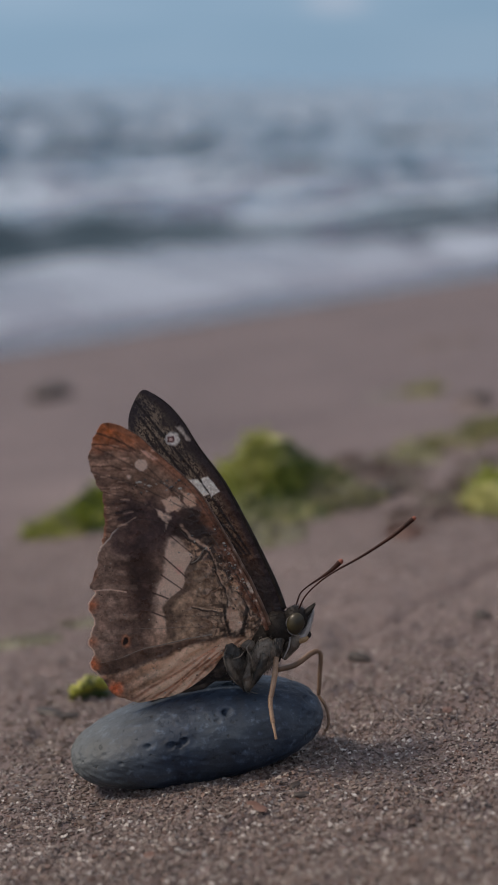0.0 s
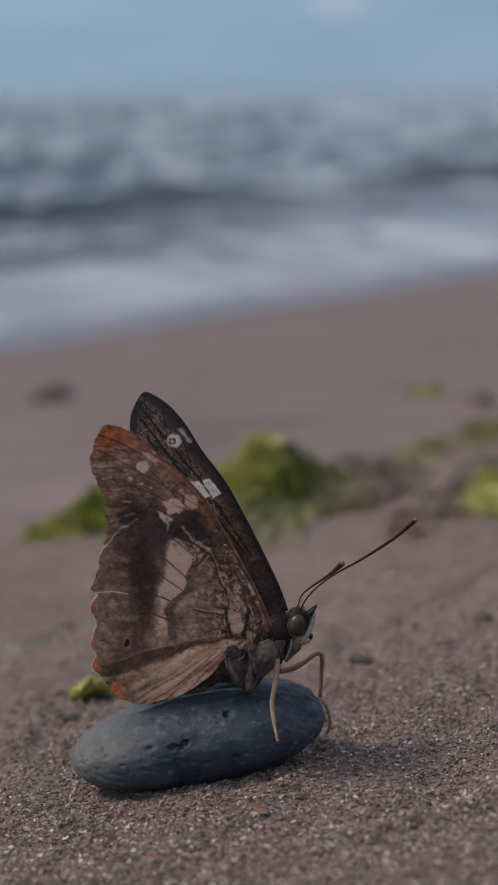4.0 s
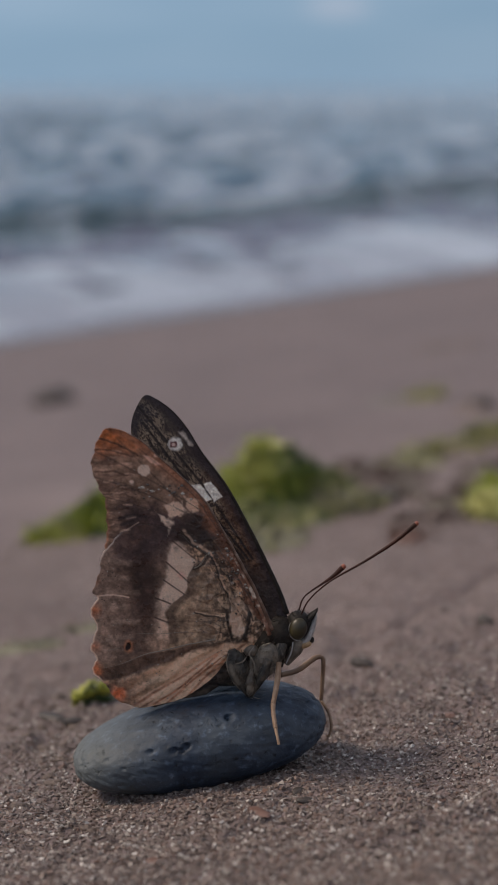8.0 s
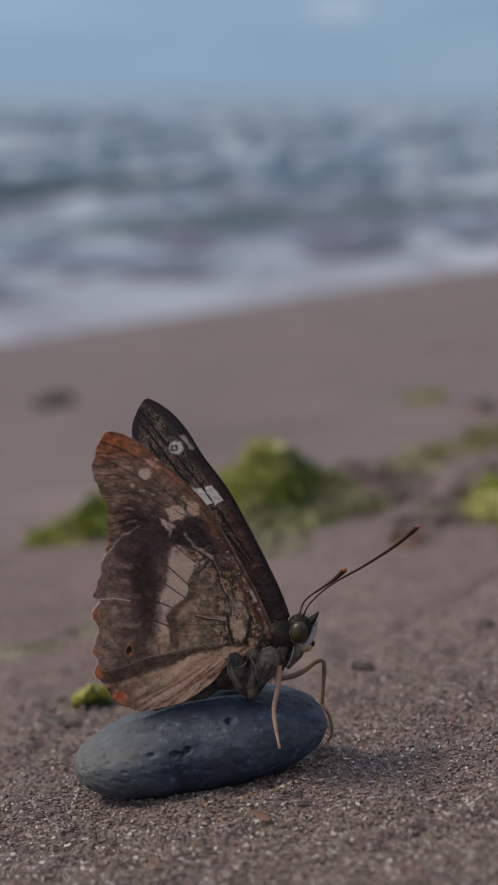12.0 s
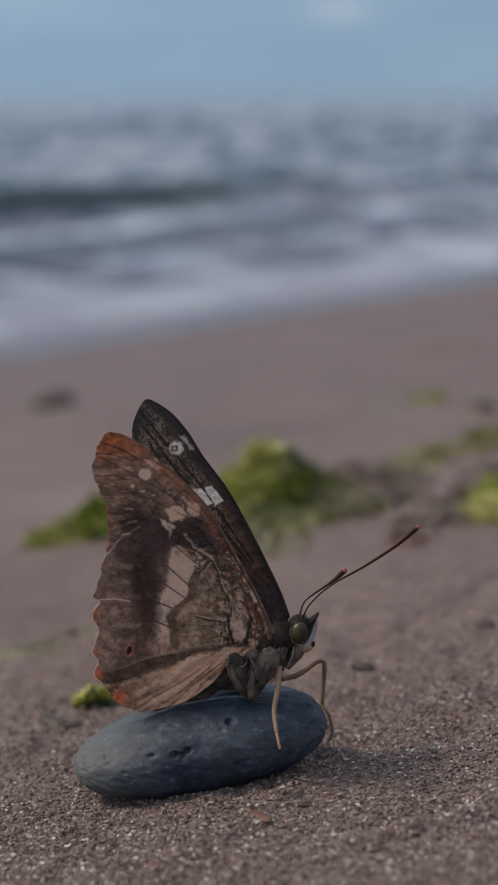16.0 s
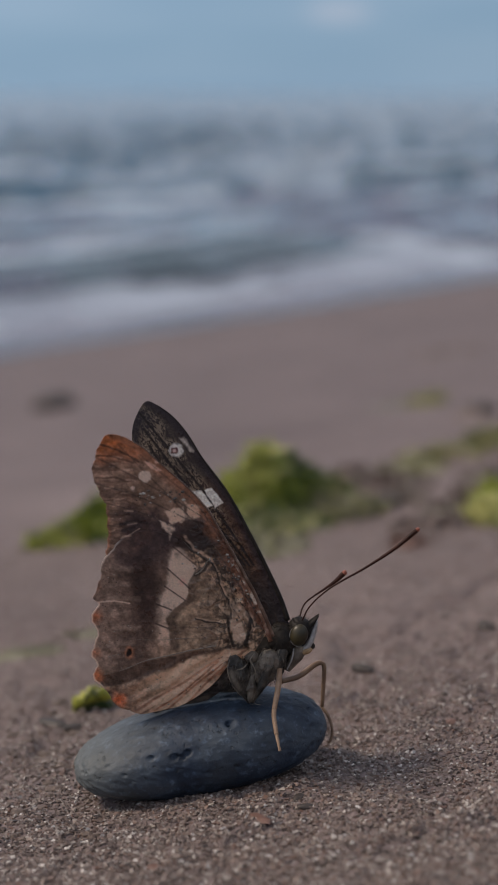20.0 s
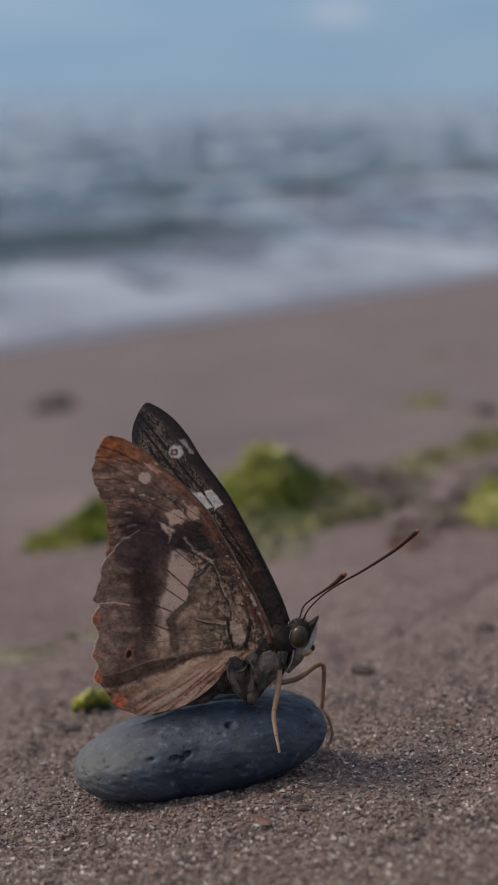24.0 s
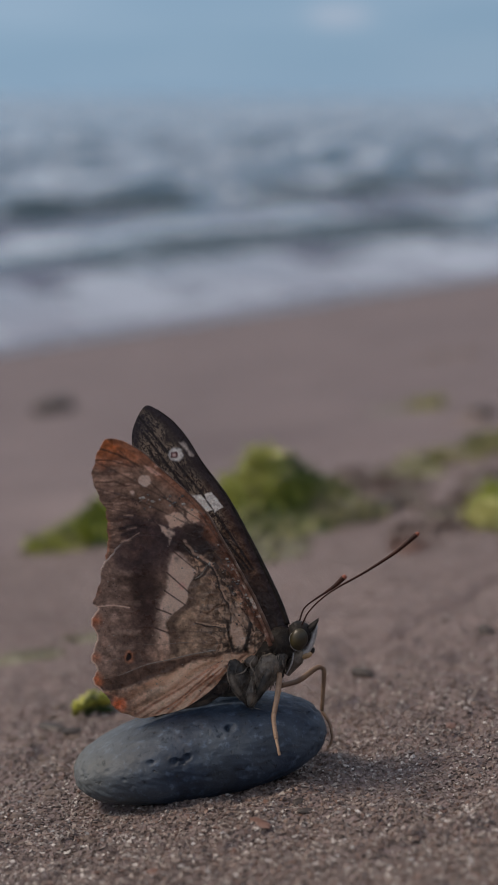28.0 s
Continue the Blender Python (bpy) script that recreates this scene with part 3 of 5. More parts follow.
def adrift(ob, nearest, reach, slow, fast):
    """Let it cross the view at some moment, riding slowly towards the shore."""
    q = nearest + reach * rng.random() ** 1.15
    s = q * 1.15 + rng.uniform(-0.9, 0.9) * (1.0 + 0.35 * q) + 0.8
    drifters.append((ob, s, q, rng.uniform(slow, fast), rng.uniform(-2.0, 30.0)))


for k in range(260):
    adrift(tagged(new("ripple", WAVELETS[k % 5]), "small dark ripple on the sea", "wave", group="ripples"), 0.8, 9.0, 0.12, 0.32)
for k in range(450):
    if k % 6 < 4:
        ob = tagged(new("whitecap", CAPS[k % 6]), "small crumbling cap of pale foam", "foam", group="whitecaps")
    else:
        ob = tagged(new("wavelet", HOLLOWS[k % 4]), "small steep dark wavelet on the sea", "wave", group="wavelets")
    adrift(ob, 1.0, 4.3, 0.16, 0.36)
for k in range(120):
    adrift(tagged(new("foam_patch", FOAMS[k % 5]), "thin raft of pale sea foam", "foam", group="foam rafts"), 0.25, 11.0, 0.05, 0.12)

for k in range(140):
    q = 0.3 + 1.3 * rng.random() ** 1.3
    ob = tagged(new("ripple", WASH_RIPPLES[k % 4]), "low slate-mauve ripple in the shallow water", "wave", group="ripples in the wash")
    shallow.append((ob, rng.uniform(0.7, 1.8) * (Q0 + q), q, rng.uniform(0.02, 0.06), rng.uniform(0.0, 28.0)))


# ---- pebble ----
def pebble():
    turn = pose(0, 0, 0, 0, -8.5, 10.0)
    rings = 230
    p, f = ball((0, 0, 0), (14.4, 7.2, 4.85), None, 0.06, 5, rings, 2.35)
    n = p / np.linalg.norm(p, axis=1)[:, None]
    a, b = p[:, 0] * 1.0 + p[:, 2] * 0.37, p[:, 1] * 1.0 - p[:, 2] * 0.81
    r = np.random.default_rng(2)
    small = 0.0
    for _ in range(120):
        at = p[int(r.integers(len(p)))]
        small = small + (0.08 + 0.16 * r.random()) * np.exp(-((p - at) ** 2).sum(1) / (0.16 + 0.22 * r.random()) ** 2)
    pits = small
    for px, py, pz, r, deep in ((3.3, -4.7, 3.6, 0.5, 1.1), (-3.4, -6.3, 2.2, 0.45, 0.6), (-2.7, -6.5, 2.0, 0.4, 0.5), (-2.0, -6.5, 2.4, 0.4, 0.5), (7.0, -4.4, 2.9, 0.35, 0.5), (-6.0, -5.8, 2.6, 0.35, 0.45), (0.4, -6.6, 1.2, 0.35, 0.4), (5.0, -6.0, 1.0, 0.4, 0.4), (12.6, -2.6, 2.2, 0.5, 0.35), (-8.0, -5.4, 1.2, 0.5, 0.3), (-10.5, -4.4, -1.0, 0.6, 0.3)):
        pits = pits + deep * np.exp(-(((p - np.array((px, py, pz))) ** 2).sum(1) / r ** 2) ** 2)
    e, g = p[:, 0] * 0.6 - p[:, 1] * 0.8 + 5, p[:, 2] + 0.5 * p[:, 1] + 0.3 * p[:, 0]
    rough = (fbm(a * 0.9, b * 1.1, 15, 2) - 0.5) * 0.12 + (fbm(e * 1.0, g * 1.2, 16, 2) - 0.5) * 0.14 + (fbm(e * 0.8, g * 0.9, 17, 2) - 0.5) * 0.2
    p = p + n * (rough - pits)[:, None]
    # the far end tapers and dips
    thin = step(3.0, -13.0, p[:, 0])
    p[:, 2] = p[:, 2] * (1 - 0.20 * thin) - 0.25 * thin
    p = p @ np.array(turn.to_3x3()).T
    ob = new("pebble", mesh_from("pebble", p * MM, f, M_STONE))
    ob.location = (-5.9 * MM, 0, 4.4 * MM)
    return tagged(ob, "smooth oblong blue-grey pebble lying on the sand", "stone")


pebble()

# ---- butterfly ----
FOOT = Vector((0.0, 0.0, 9.0))
butterfly = tagged(new("butterfly"), "brown butterfly with closed wings resting on a pebble", "butterfly")
butterfly.location = FOOT * MM


def limb(name, verts, faces, material, parent=None, label="", smooth=True):
    """A part of the butterfly from millimetres in the world."""
    return part(name, mesh_from(name, (np.asarray(verts) - np.array(FOOT)) * MM, faces, material, smooth), parent or butterfly, label)


def ridge(u, v, seed):
    """Thin sharp lines of crumpling, 0 to 1."""
    return (1 - np.abs(2 * (0.7 * vnoise(u, v, seed) + 0.3 * vnoise(u * 2.1, v * 2.1, seed + 3)) - 1)) ** 5


def camber(u, v):
    """How a wing bows and wrinkles out of its plane, in millimetres."""
    w = 0.5 * np.sin(u * 0.16 + 0.5) * np.sin(v * 0.14) + 0.16 * np.sin(u * 0.9 + v * 0.35) * step(3, 14, -u)
    w = w + 0.30 * (fbm(u * 1.5 + 20, v * 1.5, 91, 3) - 0.5) * step(-9.5, -4.0, u)
    w = w + (0.26 * ridge(u * 0.75 + 40, v * 0.6, 96) - 0.12 * ridge(u * 1.3, v * 1.1, 97)) * step(-10.5, -5.0, u) * step(-3.2, -1.0, v)
    w = w + 0.09 * (fbm(u * 0.7, v * 1.5, 92, 3) - 0.5) + 0.03 * (ridge(u * 0.5, v * 1.4, 98) - 0.3) * step(-12.0, -15.0, u)
    fold = np.interp(u, [-20, -15.2, -11.9, -8.7, -5.0], [-5.4, -4.4, -2.3, -1.5, -1.5])
    return w + 0.09 * np.sin((v - 0.66 * u) * 3.1 + 0.8 * np.sin(u * 0.9) + 1.5 * fbm(u * 0.5, v * 0.5, 95, 2)) * step(-0.2, -1.2, v - fold) * step(-3.5, -6.0, u)


SET = {-9.0: np.array([2.30, -1.52, 17.66]), 10.0: np.array([2.32, 0.0, 17.1]), 8.0: np.array([2.32, 1.2, 16.6])}     # where each pair of wings joins


def wing_place(u, v, w, lean, gap):
    a = radians(lean)
    root = SET[lean]
    up, off = np.array([0, math.sin(a), math.cos(a)]), np.array([0, -math.cos(a), math.sin(a)])
    size = 0.988 if lean < 0 else 1.0
    u, v, w = np.asarray(u) * size, np.asarray(v) * size, np.asarray(w)
    return root + u[..., None] * np.array([1.0, 0, 0]) + v[..., None] * up + (w + gap + camber(u, v) * (1.0 if lean < 0 else 0.25))[..., None] * off


def wing(name, outline, hub, lean, gap, paint, material, label, around=700, rings=124):
    edge = smooth_path(list(outline) + [outline[0]], around + 1)[:-1]
    if lean < 0:
        edge[:, 0] += np.where(edge[:, 0] < -16.5, 0.07 * np.sin(edge[:, 1] * 3.6) + 0.03 * np.sin(edge[:, 1] * 8.3), 0)
    ring = np.linspace(0.0, 1.0, rings) ** 0.85
    ring[0] = 0.004
    hub = np.array(hub, float)
    p = hub + ring[:, None, None] * (edge - hub)[None]
    u, v = p[..., 0], p[..., 1]
    rim = np.broadcast_to(ring[:, None], u.shape)
    c = paint(u, v, rim)
    front, rear = wing_place(u, v, np.full_like(u, 0.035), lean, gap), wing_place(u, v, np.full_like(u, -0.035), lean, gap)
    verts = np.vstack([front.reshape(-1, 3), rear.reshape(-1, 3)])
    f = grid_faces(rings, around, True)
    n, last = rings * around, (rings - 1) * around
    j = np.arange(around)
    k = (j + 1) % around
    side = np.stack([last + j, last + k, n + last + k, n + last + j], -1)
    me = mesh_from(name, (verts - np.array(FOOT)) * MM, np.vstack([f, f[:, ::-1] + n, side]), material)
    layer = me.color_attributes.new("pattern", "FLOAT_COLOR", "POINT")
    rgba = np.ones((2 * n, 4), np.float32)
    rgba[:n, :3] = rgba[n:, :3] = c.reshape(-1, 3)
    wrinkled = 0.34 + 0.66 * step(-10.5, -6.5, u + 1.5 * (fbm(u * 0.7, v * 0.7, 44, 2) - 0.5))
    rgba[:n, 3] = rgba[n:, 3] = np.maximum(wrinkled, 0.7 * step(-3.5, -5.5, v)).reshape(-1)
    layer.data.foreach_set("color", rgba.ravel())
    return part(name, me, butterfly, label)


def mixc(c, colour, m):
    return c * (1 - m[..., None]) + np.array(colour) * m[..., None]


def patch(u, v, cu, cv, du, dv, turn, soft=0.25, ragged=0.5):
    a = radians(turn)
    x, y = (u - cu) * math.cos(a) + (v - cv) * math.sin(a), -(u - cu) * math.sin(a) + (v - cv) * math.cos(a)
    wob = (vnoise(u * 2.2, v * 2.2, 3) - 0.5) * ragged
    return step(soft, -soft, np.maximum(np.abs(x) - du, np.abs(y) - dv) + wob)


def dot(u, v, cu, cv, r, soft=0.18):
    return step(r + soft, r - soft, np.hypot(u - cu, v - cv) + (vnoise(u * 3, v * 3, 5) - 0.5) * 0.25)


def line_mask(u, v, points, width):
    d = np.full_like(u, 99.0)
    for (ax, ay), (bx, by) in zip(points[:-1], points[1:]):
        t = np.clip(((u - ax) * (bx - ax) + (v - ay) * (by - ay)) / ((bx - ax) ** 2 + (by - ay) ** 2), 0, 1)
        d = np.minimum(d, np.hypot(u - ax - t * (bx - ax), v - ay - t * (by - ay)))
    return step(width, width * 0.3, d)


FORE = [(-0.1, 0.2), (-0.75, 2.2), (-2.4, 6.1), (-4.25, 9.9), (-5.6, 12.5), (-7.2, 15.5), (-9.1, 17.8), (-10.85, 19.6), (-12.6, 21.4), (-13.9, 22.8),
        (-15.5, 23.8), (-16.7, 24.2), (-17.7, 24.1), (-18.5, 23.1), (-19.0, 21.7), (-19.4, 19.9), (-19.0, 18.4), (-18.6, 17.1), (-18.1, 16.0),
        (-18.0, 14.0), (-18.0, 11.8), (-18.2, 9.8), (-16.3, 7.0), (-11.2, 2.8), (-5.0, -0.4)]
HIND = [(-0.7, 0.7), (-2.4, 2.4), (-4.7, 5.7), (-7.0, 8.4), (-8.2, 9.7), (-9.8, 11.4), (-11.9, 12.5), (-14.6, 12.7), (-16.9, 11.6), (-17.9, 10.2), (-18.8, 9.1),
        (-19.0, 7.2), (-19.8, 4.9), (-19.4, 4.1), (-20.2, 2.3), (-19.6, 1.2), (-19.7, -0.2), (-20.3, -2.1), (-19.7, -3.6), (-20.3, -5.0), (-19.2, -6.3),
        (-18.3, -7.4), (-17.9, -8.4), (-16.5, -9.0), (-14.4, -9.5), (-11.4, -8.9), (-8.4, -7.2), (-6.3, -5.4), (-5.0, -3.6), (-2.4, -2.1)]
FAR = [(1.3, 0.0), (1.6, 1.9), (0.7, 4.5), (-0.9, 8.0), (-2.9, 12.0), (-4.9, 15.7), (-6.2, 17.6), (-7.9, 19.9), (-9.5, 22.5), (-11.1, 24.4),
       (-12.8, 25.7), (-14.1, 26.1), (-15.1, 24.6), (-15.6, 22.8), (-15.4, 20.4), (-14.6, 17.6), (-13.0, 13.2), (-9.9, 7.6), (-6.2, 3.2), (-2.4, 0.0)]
FORE_VEINS = [[(-0.6, 1.2), (-3.6, 8.6), (-8.6, 16.4), (-14.2, 21.9)], [(-7.9, 14.6), (-12.5, 17.8), (-19.0, 21.6)], [(-8.2, 13.6), (-13.0, 16.2), (-19.1, 18.6)],
              [(-8.2, 12.6), (-13.0, 14.4), (-18.5, 16.4)], [(-7.6, 11.4), (-12.4, 12.6), (-18.0, 13.6)], [(-0.8, 1.0), (-4.6, 8.0), (-8.2, 13.4), (-12.3, 18.2), (-16.5, 23.0)]]
HIND_VEINS = [[(-9.4, -0.1), (-14.1, -0.3), (-17.9, -0.4)], [(-6.4, -1.0), (-9.4, -1.65), (-11.7, -2.15), (-14.2, -2.9), (-16.1, -3.7), (-19.0, -4.6)], [(-17.0, -2.0), (-19.7, -2.6)],
              [(-2.4, 0.2), (-5.6, 5.4), (-8.6, 9.0)], [(-4.6, 2.4), (-7.6, 3.6), (-9.8, 4.4)], [(-4.8, 1.4), (-8.0, 1.2), (-11.6, 1.1)], [(-5.0, -0.2), (-7.6, -0.2), (-11.4, -0.2)]]
FOLD_VEINS = [[(-4.6, -2.6), (-9.0, -5.6), (-14.6, -9.4)], [(-5.2, -3.4), (-9.6, -6.9), (-15.6, -9.8)], [(-5.6, -2.4), (-10.4, -4.6), (-16.8, -8.6)]]


def fine(u, v, seed):
    """Scale-sized mottling round 1."""
    return (0.5 + 1.0 * fbm(u * 1.1, v * 1.1, seed, 3)) * (0.76 + 0.48 * vnoise(u * 5.5, v * 5.5, seed + 1)) * (0.92 + 0.16 * vnoise(u * 0.8, v * 3.2, seed + 2))


def quad(u, v, corners, soft=0.14, ragged=0.3):
    """A four-sided patch with slightly ragged sides."""
    d = np.full_like(u, 99.0)
    area = sum(a[0] * b[1] - b[0] * a[1] for a, b in zip(corners, corners[1:] + corners[:1]))
    for (ax, ay), (bx, by) in zip(corners, corners[1:] + corners[:1]):
        side = ((bx - ax) * (v - ay) - (by - ay) * (u - ax)) / math.hypot(bx - ax, by - ay)
        d = np.minimum(d, side if area > 0 else -side)
    return step(-soft, soft, d + (fbm(u * 2.6, v * 2.6, 3, 2) - 0.5) * ragged)


def scaled(c, u, v, seed, gain):
    """Soft mottling by the scales at three sizes."""
    m = (0.62 + 0.76 * fbm(u * 0.8, v * 0.8, seed, 3)) * (0.64 + 0.72 * fbm(u * 2.9, v * 2.9, seed + 1, 2)) * (0.88 + 0.24 * vnoise(u * 7.0, v * 7.0, seed + 2))
    c = c * np.array(gain) * m[..., None]
    # contrast curve: dark fields go darker, pale ones a little lighter
    c = c * np.clip((c.mean(-1, keepdims=True) / 0.25) ** 0.32, 0.5, 1.16)
    return c * np.minimum(1.0, 0.86 / np.maximum(c.max(-1, keepdims=True), 0.01))


def emboss(c, u, v, m):
    """Embossing put into the colour: shaded cracks with lit ridges beside them."""
    c = mixc(c, (0.36, 0.26, 0.20), step(0.55, 0.9, ridge(u * 0.75 + 40, v * 0.6, 96)) * m * 0.35)
    c = mixc(c, (0.04, 0.028, 0.024), step(0.6, 0.88, ridge(u * 0.75 + 39.82, v * 0.6 - 0.15, 96)) * m * 0.6)
    return mixc(c, (0.06, 0.042, 0.036), step(0.66, 0.9, ridge(u * 1.3, v * 1.1, 97)) * m * 0.5)


TEARS = [[(-9.9, 12.0), (-8.9, 10.5), (-7.5, 9.5), (-6.9, 9.2)], [(-7.0, 9.3), (-7.7, 8.2), (-8.7, 7.6)], [(-8.5, 2.3), (-7.2, 1.9), (-6.0, 1.7)], [(-6.9, 9.2), (-6.2, 7.6), (-5.6, 5.6), (-4.9, 4.4)],
         [(-4.9, 4.4), (-4.6, 3.0), (-4.9, 1.9)], [(-3.0, 3.4), (-2.6, 2.0), (-2.7, 0.4)], [(-4.3, 7.7), (-3.2, 5.0), (-2.3, 1.4)]]


def torn(c, u, v):
    """Tears and sharp creases: a dark line, with shade and a lit lip painted on."""
    ru, rv = u + 0.3 * (vnoise(u * 1.7, v * 1.7, 61) - 0.5), v + 0.3 * (vnoise(u * 1.7, v * 1.7, 62) - 0.5)
    for k, line in enumerate(TEARS):
        wide = 0.26 if k < 2 else 0.15
        c = mixc(c, (0.42, 0.32, 0.25), line_mask(ru - 0.8 * wide, rv - 0.7 * wide, line, wide * 1.2) * 0.5)
        c = mixc(c, (0.025, 0.018, 0.016), line_mask(ru, rv, line, wide) * 0.85)
    return c


def creases(c, u, v, lines, colour, width, amount):
    for line in lines:
        c = mixc(c, colour, line_mask(u, v, line, width) * amount)
    return c


FORE_WHITE = [[(-11.7, 15.1), (-9.75, 15.75), (-9.5, 14.3), (-11.1, 13.6)], [(-9.45, 16.1), (-8.1, 15.7), (-8.1, 14.4), (-9.2, 14.4)], [(-12.3, 14.0), (-11.2, 13.5), (-10.8, 13.2), (-11.3, 12.0)]]
FAR_WHITE = [[(-9.15, 16.2), (-7.95, 16.25), (-6.7, 14.6), (-7.75, 14.3)], [(-7.65, 16.3), (-6.85, 16.65), (-5.6, 14.95), (-6.45, 14.35)]]


def paint_fore(u, v, rim):
    wob = fbm(u * 1.3, v * 1.3, 31, 3) - 0.5
    streak = fbm(u * 0.45, v * 2.2 + 0.3 * u, 2, 3)
    costa = np.interp(v, [p[1] for p in FORE[:13]], [p[0] for p in FORE[:13]])
    inside = u - costa
    c = np.ones(u.shape + (3,)) * np.array((0.205, 0.140, 0.106))
    # greyer brown outer margin with soft cross streaks
    outer = step(-12.5, -16.5, u + wob)
    c = mixc(c, (0.275, 0.190, 0.145), outer * step(0.40, 0.66, streak) * 0.8)
    c = mixc(c, (0.12, 0.075, 0.060), outer * step(0.52, 0.34, streak) * 0.55)
    # violet-black field, and a blackish one below the pale patches
    c = mixc(c, (0.055, 0.038, 0.045), step(17.3, 13.6, v + 0.2 * (u + 14) + 2.6 * wob) * step(-17.9, -14.9, u + wob) * 0.92)
    c = mixc(c, (0.044, 0.030, 0.028), patch(u, v, -7.9, 11.9, 2.2, 2.5, -38, 0.7) * 0.95)
    c = mixc(c, (0.14, 0.080, 0.062), step(1.7, 0.3, np.hypot(u + 14.0, (v - 12.2) * 1.2) + wob) * 0.5)
    # speckled, sand-dusted root; the strong specks also paint in relief and glints
    root = step(10.6, 8.8, v - 0.25 * u - 2.4 + 2 * wob) * step(-0.8, -1.9, inside + wob)
    c = mixc(c, (0.285, 0.195, 0.140), root * 0.9)
    c = mixc(c, (0.52, 0.38, 0.26), root * step(0.52, 0.62, fbm(u * 3.0, v * 3.0, 14, 3)) * 0.75)
    c = mixc(c, (0.045, 0.030, 0.025), root * step(0.51, 0.60, fbm(u * 2.4 + 7, v * 2.4, 15, 3)) * 0.85)
    c = mixc(c, (0.028, 0.020, 0.020), dot(u, v, -4.55, 6.8, 0.55, 0.3))
    c = mixc(c, (0.035, 0.025, 0.022), patch(u, v, -6.3, 10.0, 0.9, 0.55, -30, 0.5) * 0.85)
    c = emboss(c, u, v, root)
    c = torn(c, u, v)
    # orange tip, running down the leading edge as red-brown
    c = mixc(c, (0.44, 0.150, 0.050), step(6.0, 0.8, np.hypot((u + 17.2) * 0.85, (v - 24.4) * 1.3) + 1.6 * wob) * 0.95)
    c = mixc(c, (0.23, 0.112, 0.068), step(-2.1, -0.8, inside + 1.2 * wob) * 0.75)
    c = mixc(c, (0.15, 0.060, 0.034), step(-0.75, -0.2, inside) * step(17, 12, v) * 0.6)
    for k, line in enumerate(([(-18.5, 23.0), (-16.5, 22.4), (-14.4, 21.1)], [(-19.2, 21.8), (-17.2, 21.6), (-15.0, 21.0)], [(-19.0, 19.2), (-17.2, 19.2), (-15.6, 18.6)], [(-18.4, 16.6), (-16.2, 16.4), (-14.6, 15.8)], [(-18.0, 13.4), (-15.8, 13.9), (-13.6, 13.9)])):
        c = mixc(c, (0.070, 0.038, 0.028), line_mask(u, v + 0.25 * wob, line, 0.17) * (0.75 - 0.08 * k))
    for k in range(14):
        a, b = -16.2 - 1.3 * math.sin(2.7 * k), 21.6 - 0.72 * k
        c = mixc(c, (0.46, 0.34, 0.27), line_mask(u, v + 0.4 * wob, [(a, b), (a - 0.9, b + 0.1 * math.sin(5.1 * k))], 0.16) * (0.25 + 0.25 * math.sin(3.3 * k) ** 2))
    c = mixc(c, (0.33, 0.17, 0.11), step(0.93, 0.99, rim) * step(-16.0, -17.4, u) * step(17, 14, v) * 0.7)
    # pale patches, cut by dark veins
    for k, corners in enumerate(FORE_WHITE):
        pale = quad(u, v, corners, 0.22, 0.5) * (0.55 + 0.45 * step(0.25, 0.6, fbm(u * 2.2, v * 2.2, 8, 2)))
        c = mixc(c, ((0.62, 0.50, 0.41), (0.54, 0.41, 0.32), (0.56, 0.47, 0.40))[k], pale)
    c = mixc(c, (0.72, 0.63, 0.56), dot(u, v, -13.8, 19.35, 0.66, 0.14))
    c = mixc(c, (0.62, 0.52, 0.46), dot(u, v, -15.2, 17.75, 0.26, 0.14))
    c = mixc(c, (0.62, 0.44, 0.36), quad(u, v, [(-13.9, 21.15), (-13.3, 21.1), (-12.1, 20.1), (-12.6, 20.0)], 0.14, 0.2) * 0.85)
    c = mixc(c, (0.62, 0.48, 0.40), dot(u, v, -12.3, 21.2, 0.3, 0.15))
    c = creases(c, u, v, FORE_VEINS, (0.06, 0.040, 0.034), 0.13, 0.45)
    c = creases(c, u, v, [[(-16.6, 12.0), (-15.8, 12.3), (-14.6, 13.0)]], (0.42, 0.33, 0.28), 0.12, 0.5)
    c = creases(c, u, v, [[(-16.6, 13.6), (-15.0, 13.9), (-13.8, 13.7)], [(-16.4, 12.9), (-15.2, 13.2)]], (0.030, 0.022, 0.028), 0.28, 0.7)
    return scaled(c * (1 + 0.1 * root)[..., None], u, v, 40, (1.58, 1.42, 1.31))


